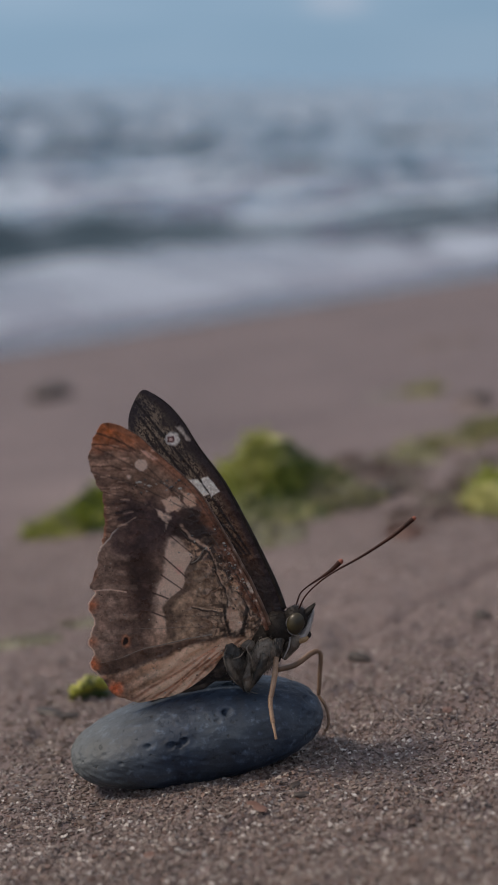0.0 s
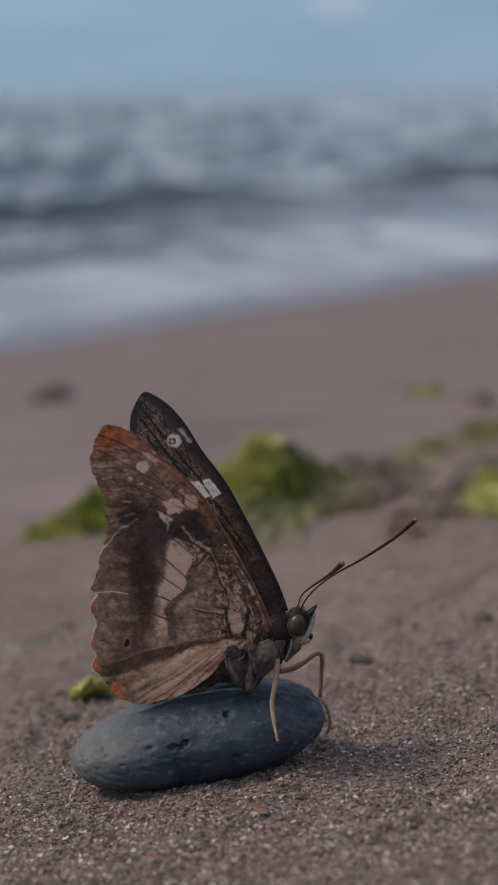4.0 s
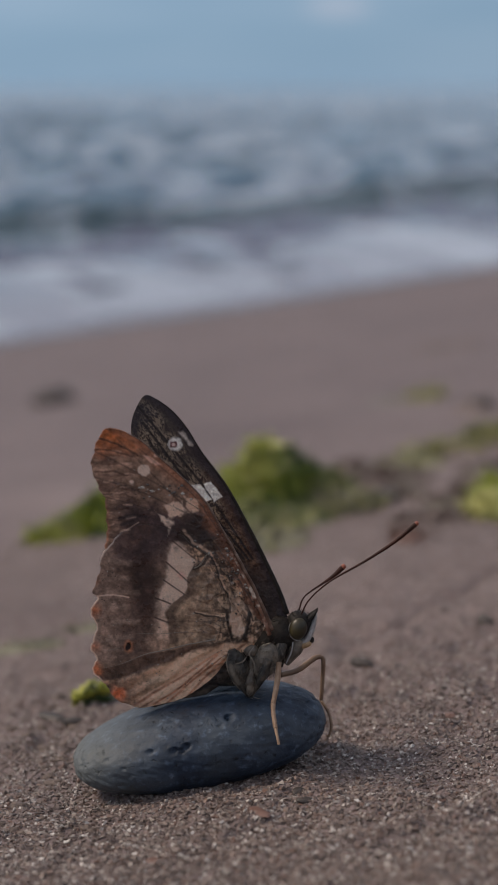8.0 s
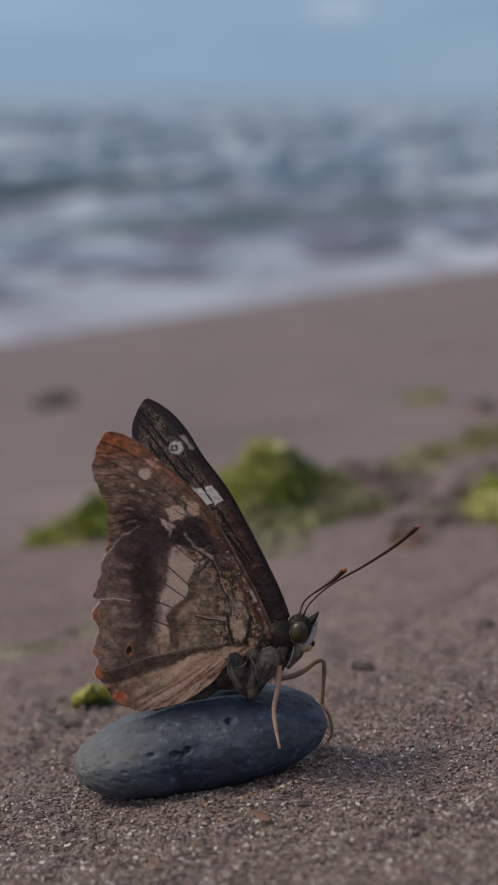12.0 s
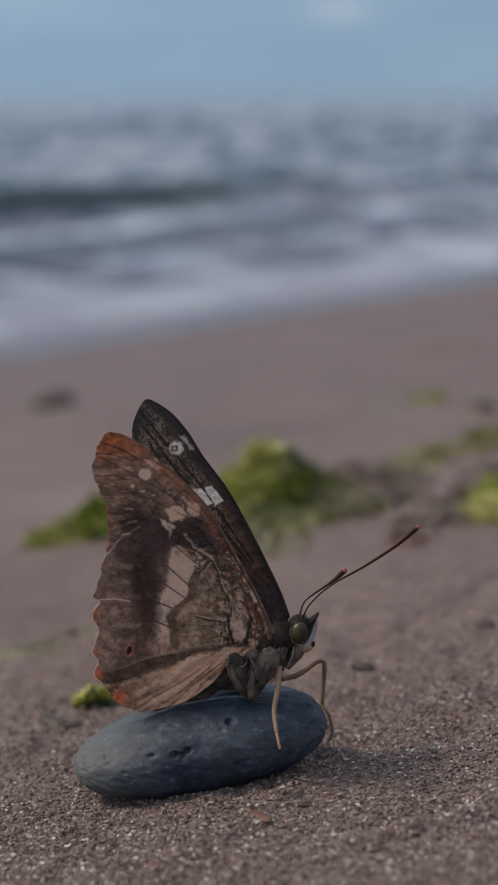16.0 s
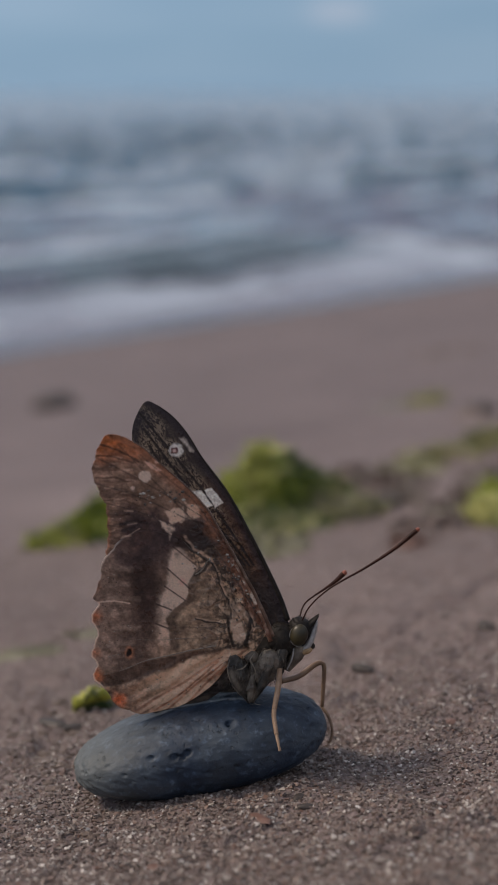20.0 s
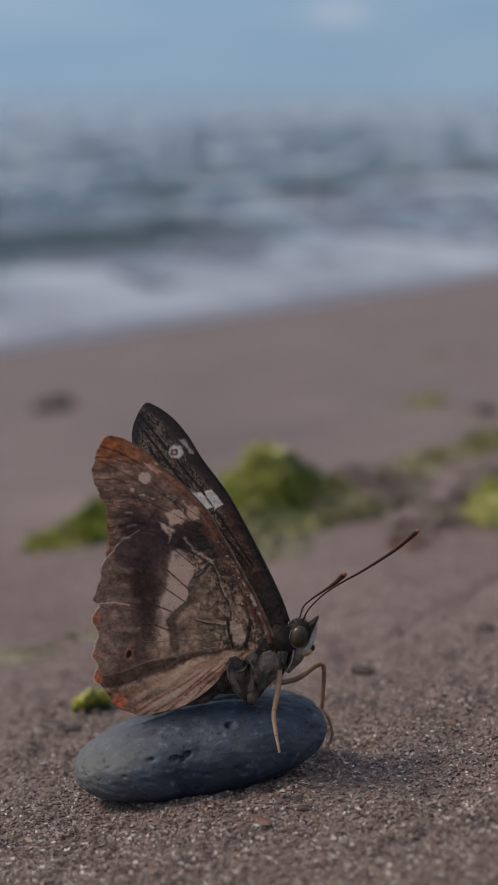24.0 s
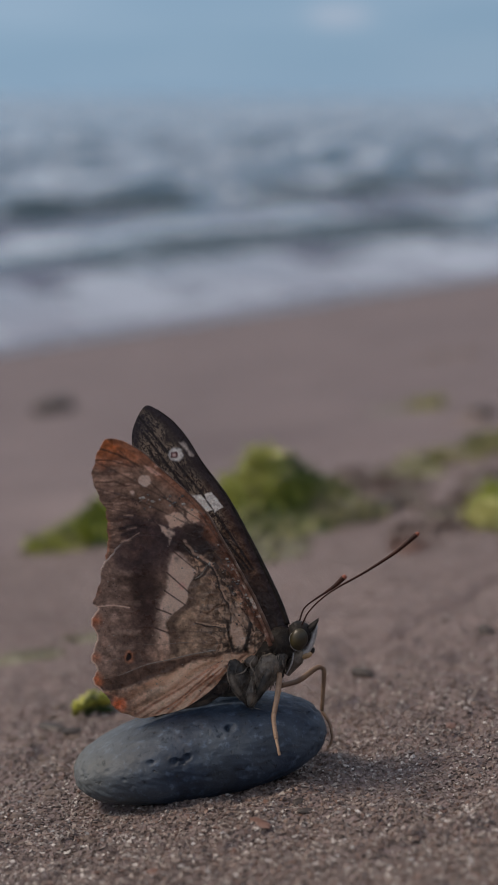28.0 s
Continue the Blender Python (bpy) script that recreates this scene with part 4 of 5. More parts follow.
def paint_hind(u, v, rim):
    right = np.interp(v, [-2.2, -1.1, 1.1, 2.3, 3.2, 4.4, 5.4, 6.5, 8.5, 11.0], [-11.9, -11.4, -11.6, -11.9, -11.2, -9.8, -9.4, -9.4, -8.4, -10.1])
    left = np.interp(v, [-1.0, 3.6, 5.0, 6.4, 8.4, 10.7], [-13.0, -12.6, -12.1, -11.5, -11.3, -10.9])
    wob = (fbm(u * 1.6, v * 1.6, 6, 3) - 0.5) * 0.9
    slow = (fbm(u * 0.5, v * 0.4, 26, 3) - 0.5) * 3.0
    # taupe root, blotched; near the body relief and glints are painted in as specks and cracks
    c = np.ones(u.shape + (3,)) * np.array((0.215, 0.155, 0.112))
    c = mixc(c, (0.245, 0.182, 0.132), step(0.42, 0.68, fbm(u * 0.9, v * 0.7, 12, 3)) * 0.6)
    c = mixc(c, (0.125, 0.083, 0.062), step(0.5, 0.68, fbm(u * 1.2, v * 1.2, 19, 4)) * 0.5)
    near = step(-7.4, -5.0, u + 0.6 * wob)
    c = mixc(c, (0.36, 0.27, 0.20), step(0.53, 0.60, fbm(u * 3.4 + 3, v * 3.0, 22, 3)) * near * 0.75)
    c = mixc(c, (0.035, 0.025, 0.021), step(0.50, 0.58, fbm(u * 2.4 + 8, v * 2.0, 24, 3)) * near * 0.8)
    c = emboss(c, u, v, step(-8.6, -6.0, u))
    c = torn(c, u, v)
    # outer half: grey-brown, with a blackish core and a paler lobe by the band
    outer = step(0.15, -0.15, u - right + 0.15 * wob) * step(-6.0, -2.6, v)
    c = mixc(c, (0.125, 0.085, 0.070), outer)
    c = mixc(c, (0.215, 0.155, 0.128), outer * step(-16.0, -18.2, u + wob + 0.7 * slow) * 0.85)
    c = mixc(c, (0.30, 0.21, 0.16), outer * step(3.4, 1.0, v + 0.5 * slow) * step(-14.4, -12.2, u + 0.4 * slow) * 0.8)
    core = step(2.3, 0.5, np.abs(u + 14.0 + 0.08 * (v - 5) + 0.4 * slow))
    c = mixc(c, (0.048, 0.028, 0.025), outer * core * step(-1.5, 3.5, v + slow) * 0.9)
    c = mixc(c, (0.060, 0.042, 0.047), outer * step(7.5, 10.5, v + 0.5 * slow) * step(-18.4, -16.6, u) * 0.85)
    c = mixc(c, (0.13, 0.075, 0.058), outer * step(1.4, 0.2, np.hypot(u + 15.4, (v - 11.0) * 0.9) + wob) * 0.5)
    for k in range(6):
        c = mixc(c, (0.31, 0.24, 0.20), outer * line_mask(u, v + 0.3 * wob, [(-17.9 + 0.5 * math.sin(k * 2.1), 8.6 - 1.9 * k), (-15.6 + 0.8 * math.sin(k * 3.7), 8.3 - 1.8 * k)], 0.5) * 0.25)
    # whitish band, cut by dark veins
    band = step(-0.75, 0.55, u - left + wob * 0.8) * step(0.14, -0.14, u - right + wob * 0.2) * (step(1.6, 4.8, v + wob) + 0.4 * step(-1.5, 0.5, v + wob) * step(4.8, 1.6, v + wob)) * step(11.2, 10.3, v)
    c = mixc(c, (0.64, 0.525, 0.445), band * (0.66 + 0.28 * fbm(u * 1.6, v * 1.6, 9, 2)))
    c = mixc(c, (0.33, 0.13, 0.12), band * dot(u, v, -10.1, 6.7, 0.32, 0.4) * 0.6)
    for line in ([(-11.7, 8.3), (-9.2, 5.9)], [(-12.0, 6.1), (-9.7, 4.4)], [(-13.0, 4.1), (-11.3, 3.3)], [(-13.8, 2.1), (-11.6, 1.1)], [(-10.9, 10.9), (-8.6, 8.9)]):
        c = mixc(c, (0.065, 0.042, 0.036), line_mask(u, v, line, 0.14) * 0.9)
    # the dark rim of the root field along the band and the lobe
    c = mixc(c, (0.060, 0.040, 0.034), step(0.75, 0.2, np.abs(u - right - 0.45 + 0.4 * wob)) * step(-2.0, -1.0, v) * step(10, 8.4, v) * 0.6)
    # pale oval scales at the joint
    c = mixc(c, (0.30, 0.225, 0.175), quad(u, v, [(-4.7, 4.0), (-3.6, 4.6), (-2.5, 1.9), (-3.9, 1.7)], 0.35, 0.5) * 0.8)
    c = mixc(c, (0.60, 0.475, 0.39), quad(u, v, [(-4.8, 2.1), (-4.2, 2.3), (-3.0, 0.3), (-3.5, -0.9), (-4.4, -0.4)], 0.3, 0.4) * (0.8 + 0.2 * vnoise((u + 0.5 * v) * 4.0, v * 1.0, 77)))
    # shadow in the crevices on both sides of the joint, painted as dark lines
    c = mixc(c, (0.020, 0.014, 0.012), line_mask(u + 0.25 * wob, v, [(-5.0, 2.3), (-4.95, 0.6), (-4.5, -0.8)], 0.24) * 0.9)
    c = mixc(c, (0.020, 0.014, 0.012), line_mask(u + 0.25 * wob, v, [(-2.5, 2.4), (-2.75, 0.6), (-3.1, -0.9)], 0.34) * 0.9)
    # lower fold: dark wedge, then pinkish tan with fine pleats, their highlights and shade painted in
    fold = np.interp(u, [-20, -19, -16.1, -14.2, -11.7, -9.4, -5.0], [-5.0, -4.5, -3.7, -2.9, -2.2, -1.75, -1.3])
    low = step(0.15, -0.25, v - fold)
    edge = np.interp(u, [-18.2, -14.9, -11.7, -8.8, -5.5], [-6.2, -5.2, -3.7, -2.5, -1.5]) + 0.5 * wob
    pleat = vnoise((v - 0.72 * u) * 2.1 + 1.2 * fbm(u * 0.5, v * 0.5, 34, 2), u * 0.2, 33)
    c = mixc(c, (0.088, 0.054, 0.041), low * 0.95)
    tan = low * step(0.35, -0.55, v - edge)
    c = mixc(c, (0.37, 0.265, 0.190), tan)
    c = mixc(c, (0.52, 0.37, 0.275), tan * step(0.5, 0.7, fbm(u * 0.9, v * 0.9, 36, 3)) * 0.6)
    c = mixc(c, (0.16, 0.090, 0.060), tan * step(0.55, 0.75, pleat) * 0.85)
    c = mixc(c, (0.62, 0.46, 0.35), tan * step(0.36, 0.20, pleat) * 0.45)
    # pleat highlights painted as pale lines, with reddish veins beside them
    for line in ([(-12.0, -8.9), (-9.8, -6.6), (-7.6, -4.6), (-5.8, -3.1)], [(-13.4, -8.9), (-11.0, -7.2), (-8.4, -4.8), (-6.2, -2.8)], [(-15.4, -8.8), (-12.0, -6.6), (-8.6, -4.2), (-6.0, -2.4)], [(-10.4, -8.6), (-8.6, -6.6), (-6.4, -4.2), (-5.4, -3.3)]):
        c = mixc(c, (0.64, 0.48, 0.37), line_mask(u, v, line, 0.2) * 0.6)
        c = mixc(c, (0.22, 0.085, 0.045), line_mask(u, v + 0.3, line, 0.22) * 0.7)
    c = mixc(c, (0.15, 0.084, 0.058), tan * step(-12.0, -16.5, u + wob) * 0.75)
    c = mixc(c, (0.48, 0.115, 0.035), dot(u, v, -17.4, -7.8, 0.75, 0.7) * 0.85)
    c = mixc(c, (0.035, 0.022, 0.022), dot(u, v, -18.4, -7.4, 0.35, 0.35) * 0.8)
    for cu, cv, r, a in ((-20.0, -4.8, 0.85, 0.9), (-19.9, 2.6, 0.7, 0.8), (-19.9, -1.9, 0.55, 0.5), (-19.6, 6.0, 0.4, 0.4)):
        c = mixc(c, (0.34, 0.115, 0.050), dot(u, v, cu, cv, r, 0.6) * a)
    c = mixc(c, (0.035, 0.022, 0.020), dot(u, v, -19.9, 4.6, 0.35, 0.3) * 0.9)
    # eye-spot
    c = mixc(c, (0.34, 0.15, 0.085), dot(u, v / 1.15, -16.05, -1.93 / 1.15, 0.56, 0.3))
    c = mixc(c, (0.020, 0.010, 0.010), dot(u, v / 1.35, -16.1, -1.95 / 1.35, 0.34, 0.12))
    # worn pale fringe between the scallops
    c = mixc(c, (0.72, 0.62, 0.55), step(0.975, 0.99, rim) * step(-18.0, -18.8, u) * step(0.36, 0.5, vnoise(v * 0.75 + 4, v * 0, 9)) * step(-6.5, -5.5, v) * 0.7)
    c = creases(c, u, v, [[(-19.5, 4.3), (-17.6, 4.35), (-15.9, 4.1)]], (0.44, 0.36, 0.31), 0.13, 0.7)
    c = creases(c, u, v, HIND_VEINS[3:], (0.085, 0.058, 0.048), 0.13, 0.35)
    c = scaled(c * (1 + 0.1 * step(-11.5, -8.5, u))[..., None], u, v, 60, (1.84, 1.66, 1.50))
    # the upper edge lies flush and keeps the tone of the forewing
    merge = step(0.80, 0.97, rim + 0.25 * wob) * step(5.0, 7.0, v) * step(-17.2, -15.6, u)
    c = c * (1 - merge[..., None]) + paint_fore(u, v, rim * 0) * merge[..., None]
    return mixc(c, (0.74, 0.62, 0.54), step(0.978, 0.992, rim) * step(-16.2, -17.2, u) * step(7.6, 8.6, v) * 0.7)


def paint_far(u, v, rim):
    costa = np.interp(v, [p[1] for p in FAR[1:12]], [p[0] for p in FAR[1:12]])
    inside = u - costa
    along, across = -0.55 * u + 0.83 * v, 0.83 * u + 0.55 * v
    c = np.ones(u.shape + (3,)) * np.array((0.038, 0.027, 0.025))
    c = mixc(c, (0.085, 0.040, 0.026), step(-3.2, -1.2, inside) * step(4, 9, v) * step(19, 15, v) * 0.7)
    c = mixc(c, (0.030, 0.022, 0.026), step(-1.3, -0.3, inside) * 0.8)
    # golden-grey dusting in short strokes along the veins
    broad = step(0.30, 0.62, fbm(u * 0.7, v * 0.7, 52, 2)) * step(-1.0, -2.2, inside) * step(2.5, 6.5, v)
    grain = step(0.50, 0.64, fbm(along * 3.4, across * 8.5, 17, 2))
    grain = np.maximum(grain, step(0.54, 0.66, fbm(along * 7.0 + 9, across * 7.5, 18, 2)))
    c = mixc(c, (0.38, 0.285, 0.20), grain * (0.15 + 0.85 * broad) * step(-0.7, -1.8, inside) * step(8.0, 13.0, v) * 0.55)
    c = mixc(c, (0.30, 0.165, 0.085), grain * step(14.5, 12.0, v) * step(5, 9, v) * step(-0.5, -1.3, inside) * 0.2)
    c = mixc(c, (0.028, 0.023, 0.028), step(2.2, 0.6, np.hypot((u + 15.0) * 0.8, v - 24.0)) * 0.75)
    c = mixc(c, (0.030, 0.024, 0.028), step(-14.4, -15.2, u) * 0.7)
    for k in range(4):
        c = mixc(c, (0.018, 0.014, 0.014), line_mask(u, v, [(-2.2 - 0.5 * k, 8.0), (-7.7 - 1.25 * k, 16.2 - 0.3 * k), (-14.9 + 0.6 * k, 25.0 - 1.9 * k)], 0.2) * 0.9)
    c = mixc(c, (0.68, 0.63, 0.58), dot(u, v, -10.75, 20.75, 0.74, 0.15))
    c = mixc(c, (0.11, 0.035, 0.035), dot(u, v, -10.95, 20.65, 0.40, 0.1))
    c = mixc(c, (0.52, 0.36, 0.32), dot(u, v, -10.95, 20.65, 0.17, 0.08))
    c = mixc(c, (0.46, 0.39, 0.34), quad(u, v, [(-10.3, 22.0), (-9.9, 22.05), (-8.8, 20.65), (-9.15, 20.55)], 0.2, 0.3) * 0.9)
    for corners in FAR_WHITE:
        c = mixc(c, (0.78, 0.72, 0.66), quad(u, v, corners, 0.10, 0.16))
    return np.clip(c * (0.75 + 0.5 * vnoise(u * 5.5, v * 5.5, 80))[..., None], 0.004, 0.82)


def paint_far_hind(u, v, rim):
    c = np.ones(u.shape + (3,)) * np.array((0.045, 0.034, 0.029))
    return mixc(c, (0.095, 0.070, 0.054), step(0.45, 0.65, fbm(u * 1.5, v * 1.5, 29, 3))) * fine(u, v, 81)[..., None]


LEAN, FAR_LEAN = -9.0, 10.0
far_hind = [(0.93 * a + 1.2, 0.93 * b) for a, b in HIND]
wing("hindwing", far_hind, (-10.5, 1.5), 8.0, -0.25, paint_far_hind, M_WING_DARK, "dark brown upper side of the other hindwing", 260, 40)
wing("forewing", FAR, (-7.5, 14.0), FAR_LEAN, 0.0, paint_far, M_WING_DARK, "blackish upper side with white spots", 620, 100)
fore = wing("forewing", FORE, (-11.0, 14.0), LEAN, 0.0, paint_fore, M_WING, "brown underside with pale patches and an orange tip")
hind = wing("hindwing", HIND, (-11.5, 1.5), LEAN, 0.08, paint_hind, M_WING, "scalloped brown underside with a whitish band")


FLAP = [(-3.6, -2.2), (-4.6, -4.2), (-4.9, -5.8), (-5.9, -7.1), (-8.0, -7.7), (-11.0, -8.6), (-12.0, -8.0), (-9.5, -5.6), (-6.5, -3.0)]
wing("wing_fold", FLAP, (-7.5, -6.0), LEAN, -0.35, paint_far_hind, M_WING, "grey-brown inner fold of the hindwing", 160, 30)


def vein(points, owner, gap, material, thick=0.085, lean=LEAN, label=""):
    p = smooth_path(points, 30)
    line = wing_place(p[:, 0], p[:, 1], np.full(30, 0.03), lean, gap)
    v, f = tube(line, (thick, thick * 0.9, thick * 0.45), 34, 6)
    limb("vein", v, f, material, owner, label)


for line in FORE_VEINS:
    vein(line, fore, -0.03, M_VEIN_DARK, 0.045)
for k, line in enumerate(HIND_VEINS):
    vein(line, hind, 0.05, M_VEIN if k < 3 else M_VEIN_DARK, (0.05, 0.085, 0.05, 0.04, 0.035, 0.04, 0.04)[k])
for line in FOLD_VEINS:
    vein(line, hind, 0.0, M_VEIN, 0.085, LEAN, "pinkish tan fold of the wing")
vein([(-6.6, 8.9), (-7.4, 9.5), (-8.6, 10.3), (-9.8, 11.6)], hind, 0.03, M_VEIN_DARK, 0.08, LEAN, "rucked upper edge of the hindwing")
vein([(-8.6, 7.7), (-7.9, 8.2), (-7.3, 9.2), (-6.8, 9.4)], hind, 0.08, M_SEAM, 0.08, LEAN, "pale torn flake at the wing's edge")
vein([(-0.35, -0.4), (-1.15, 2.2), (-2.8, 6.1), (-4.5, 9.6)], fore, 0.02, M_RIDGE, 0.27, LEAN, "red-brown glossy main vein of the forewing")
costa_line = smooth_path(FORE[:11], 40)
cv, cf = tube(wing_place(costa_line[:, 0], costa_line[:, 1], np.full(40, 0.02), LEAN, 0.05), (0.26, 0.15, 0.07, 0.05), 60, 8)
limb("leading_edge", cv, cf, mottled("leading_edge_brown", [(0.35, (0.10, 0.052, 0.034)), (0.6, (0.20, 0.12, 0.085)), (0.75, (0.42, 0.33, 0.27))], 900.0, 0.4), fore, "reddish brown leading edge")
costa_line = smooth_path(FAR[1:11], 40)
cv, cf = tube(wing_place(costa_line[:, 0], costa_line[:, 1], np.full(40, 0.02), FAR_LEAN, 0.0), (0.30, 0.2, 0.1, 0.06), 60, 8)
limb("leading_edge", cv, cf, M_BODY_DARK, butterfly)

# beads of wet sand and dew stuck to the wings; many pale ones stand in for glints
def beads(owner, spots, gap, seed, lean=LEAN):
    r = np.random.default_rng(seed)
    pale, dark = [], []
    for cu, cv, su, sv, n, size in spots:
        for _ in range(n):
            u, v = cu + r.normal() * su, cv + r.normal() * sv
            u = min(u, float(np.interp(v, [p[1] for p in FORE[:13]], [p[0] for p in FORE[:13]])) - 0.7)
            c = wing_place(np.array(u), np.array(v), np.array(0.04), lean, gap)
            q = 1.15 * size * (0.4 + 1.1 * r.random() ** 2)
            (pale if r.random() < 0.26 else dark).append(ball(c, (q * (0.8 + 0.8 * r.random()), q * 0.7, q), None, 0.7, int(r.integers(99)), 6))
    limb("bead", *joined(pale), M_BEAD, owner, "wet glinting sand specks stuck to the wing")
    limb("droplet", *joined(dark), M_DROP, owner, "dark wet droplets on the wing")


beads(fore, [(-4.6, 7.6, 0.7, 1.6, 34, 0.038), (-3.6, 4.4, 0.7, 1.8, 34, 0.036), (-11.0, 15.6, 1.6, 0.8, 16, 0.036), (-13.9, 16.9, 0.8, 0.5, 12, 0.05), (-16.6, 21.0, 1.0, 1.8, 14, 0.03), (-13.8, 16.8, 0.7, 0.35, 12, 0.105), (-10.6, 16.9, 1.0, 0.35, 20, 0.11), (-8.6, 10.9, 0.6, 0.5, 8, 0.09), (-4.3, 8.6, 0.6, 1.8, 14, 0.08), (-2.0, 4.6, 0.35, 1.4, 12, 0.09), (-6.0, 11.8, 0.2, 0.2, 2, 0.12), (-15.5, 18.0, 1.8, 3.0, 16, 0.04), (-4.5, 6.0, 1.4, 3.0, 26, 0.045), (-4.2, 6.6, 0.35, 0.7, 18, 0.09), (-3.4, 4.6, 0.35, 0.8, 18, 0.09), (-7.0, 9.4, 0.5, 0.4, 10, 0.09)], 0.0, 3)
beads(hind, [(-6.6, 5.0, 1.8, 2.4, 34, 0.032), (-8.2, 1.2, 2.4, 1.0, 18, 0.036), (-18.6, 2.0, 0.7, 3.8, 20, 0.034), (-11.5, -5.2, 2.6, 1.2, 22, 0.034), (-15.0, 6.0, 2.0, 3.4, 22, 0.03), (-8.5, 9.0, 0.6, 0.4, 5, 0.09), (-15.8, 1.2, 0.2, 0.2, 2, 0.08), (-9.0, 0.4, 1.8, 1.0, 5, 0.06), (-10.5, -5.0, 2.6, 1.2, 8, 0.06), (-16.5, 4.5, 1.6, 3.0, 7, 0.05), (-4.0, 2.5, 0.7, 1.6, 12, 0.06), (-18.3, 3.0, 0.6, 4.5, 22, 0.045), (-5.5, 1.5, 1.6, 2.6, 24, 0.04), (-12, -5.5, 3.0, 1.4, 14, 0.045)], 0.08, 4)

# body
def crumpled(centre, radii, turn, seed, depth, rings=60):
    """A rounded body with creased, folded skin."""
    v, f = ball(centre, radii, turn, 0.10, seed, rings)
    d = v - np.array(centre)
    d = d / np.linalg.norm(d, axis=1)[:, None]
    k = ridge(v[:, 0] * 0.9 + 30, v[:, 2] * 0.6 + v[:, 1] * 0.4, seed) - 0.8 * ridge(v[:, 0] * 0.8 - v[:, 2] * 0.7 + 50, v[:, 2] * 0.4 + v[:, 0] * 0.3 + 9, seed + 4)
    return v + d * (k + 0.3 * (fbm(v[:, 0] * 2 + 9, v[:, 2] * 2, seed + 7, 3) - 0.5))[:, None] * depth, f


limb("thorax", *crumpled((1.0, 0.9, 14.2), (3.9, 1.9, 2.7), pose(0, 0, 0, 0, -48, 0), 3, 0.2, 90), M_BODY_DARK, None, "dark scaly thorax")
for k, (cx, cy, cz, r1, r2, r3, turn) in enumerate([(1.55, -1.35, 14.0, 1.35, 0.85, 2.15, 20), (-1.45, -1.3, 13.2, 1.15, 0.8, 2.5, -20), (-0.15, -1.6, 11.7, 0.48, 0.5, 1.6, 4), (3.0, -1.1, 14.9, 0.75, 0.6, 1.6, 22), (0.0, -1.35, 15.3, 0.75, 0.5, 0.7, 40), (0.1, -1.3, 13.3, 0.5, 0.5, 1.5, 0)]):
    limb("thorax_plate", *crumpled((cx, cy, cz), (r1, r2, r3), pose(0, 0, 0, 0, turn, 0), 11 + k, 0.16, 60), (M_TAUPE, M_BODY)[k % 2], None, "creased scaly side of the thorax")
for line in ([(0.25, -2.0, 16.0), (-0.25, -2.2, 15.2), (0.2, -2.2, 14.3), (0.45, -2.1, 13.2)], [(-2.5, -1.9, 15.2), (-2.75, -2.0, 13.9), (-2.2, -2.0, 12.2), (-1.3, -2.0, 10.9)], [(-1.8, -2.1, 14.0), (-1.0, -2.2, 14.3), (-0.5, -2.1, 14.9)]):
    limb("seam", *tube(line, (0.02, 0.08, 0.07, 0.02), 24, 6), M_SEAM, None, "pale edge of a thorax plate")
limb("collar", *ball((3.3, 0.1, 16.9), (1.7, 1.6, 1.9), pose(0, 0, 0, 0, -30, 0), 0.2, 9, 30), M_BODY_DARK, None, "black furry collar")
limb("abdomen", *ball((-4.4, 1.7, 11.6), (4.4, 1.4, 1.5), pose(0, 0, 0, 0, 10, 0), 0.15, 4, 30), M_BODY, None, "dark slender abdomen")
limb("head", *ball((5.2, 0.0, 17.9), (1.35, 1.45, 1.5), None, 0.12, 6, 30), M_BODY_DARK, None, "black furry head")
for side in (-1, 1):
    limb("eye", *ball((5.12, side * 0.95, 17.7), (1.0, 0.85, 1.28), pose(0, 0, 0, 0, 12, 0), 0.0, 1, 30), M_EYE, None, "olive-brown compound eye")
    a = np.linspace(2.5, 4.9, 14)
    ring = [(5.12 + 1.03 * math.cos(q), side * 1.2, 17.7 + 1.31 * math.sin(q)) for q in a]
    limb("eye_rim", *tube(ring, (0.02, 0.055, 0.02), 26, 6), M_PALE, None, "pale rim behind the eye")
    limb("palp", *tube([(5.5, side * 0.6, 15.9), (6.2, side * 0.62, 16.4), (6.75, side * 0.5, 17.7), (7.15, side * 0.35, 19.0)], (0.28, 0.36, 0.30, 0.10), 26, 10), M_PALE, None, "whitish beak-like palp")
    limb("palp_tip", *tube([(6.1, side * 0.4, 18.3), (6.7, side * 0.35, 18.95), (7.35, side * 0.3, 19.7)], (0.32, 0.28, 0.04), 16, 8), M_BODY_DARK, None, "dark palp tip")
limb("mouthpart", *ball((6.0, -0.6, 15.75), (0.72, 0.45, 0.42), pose(0, 0, 0, 0, -25, 0), 0.1, 2, 16), M_YELLOW, None, "amber base of the tongue")
limb("mouthpart", *ball((6.62, -0.55, 16.25), (0.3, 0.3, 0.38), None, 0.1, 2, 12), M_BODY_DARK)
limb("breast", *tube([(5.5, -0.2, 16.2), (4.8, -0.3, 15.0), (3.8, -0.4, 13.4)], (0.7, 0.85, 0.4), 20, 12), M_TAUPE, None, "grey breast below the head")
limb("tongue_line", *tube([(4.55, -1.2, 16.2), (4.35, -1.3, 15.0), (3.75, -1.2, 13.6)], (0.08, 0.1, 0.05), 16, 6), M_PALE, None, "pale line below the eye")


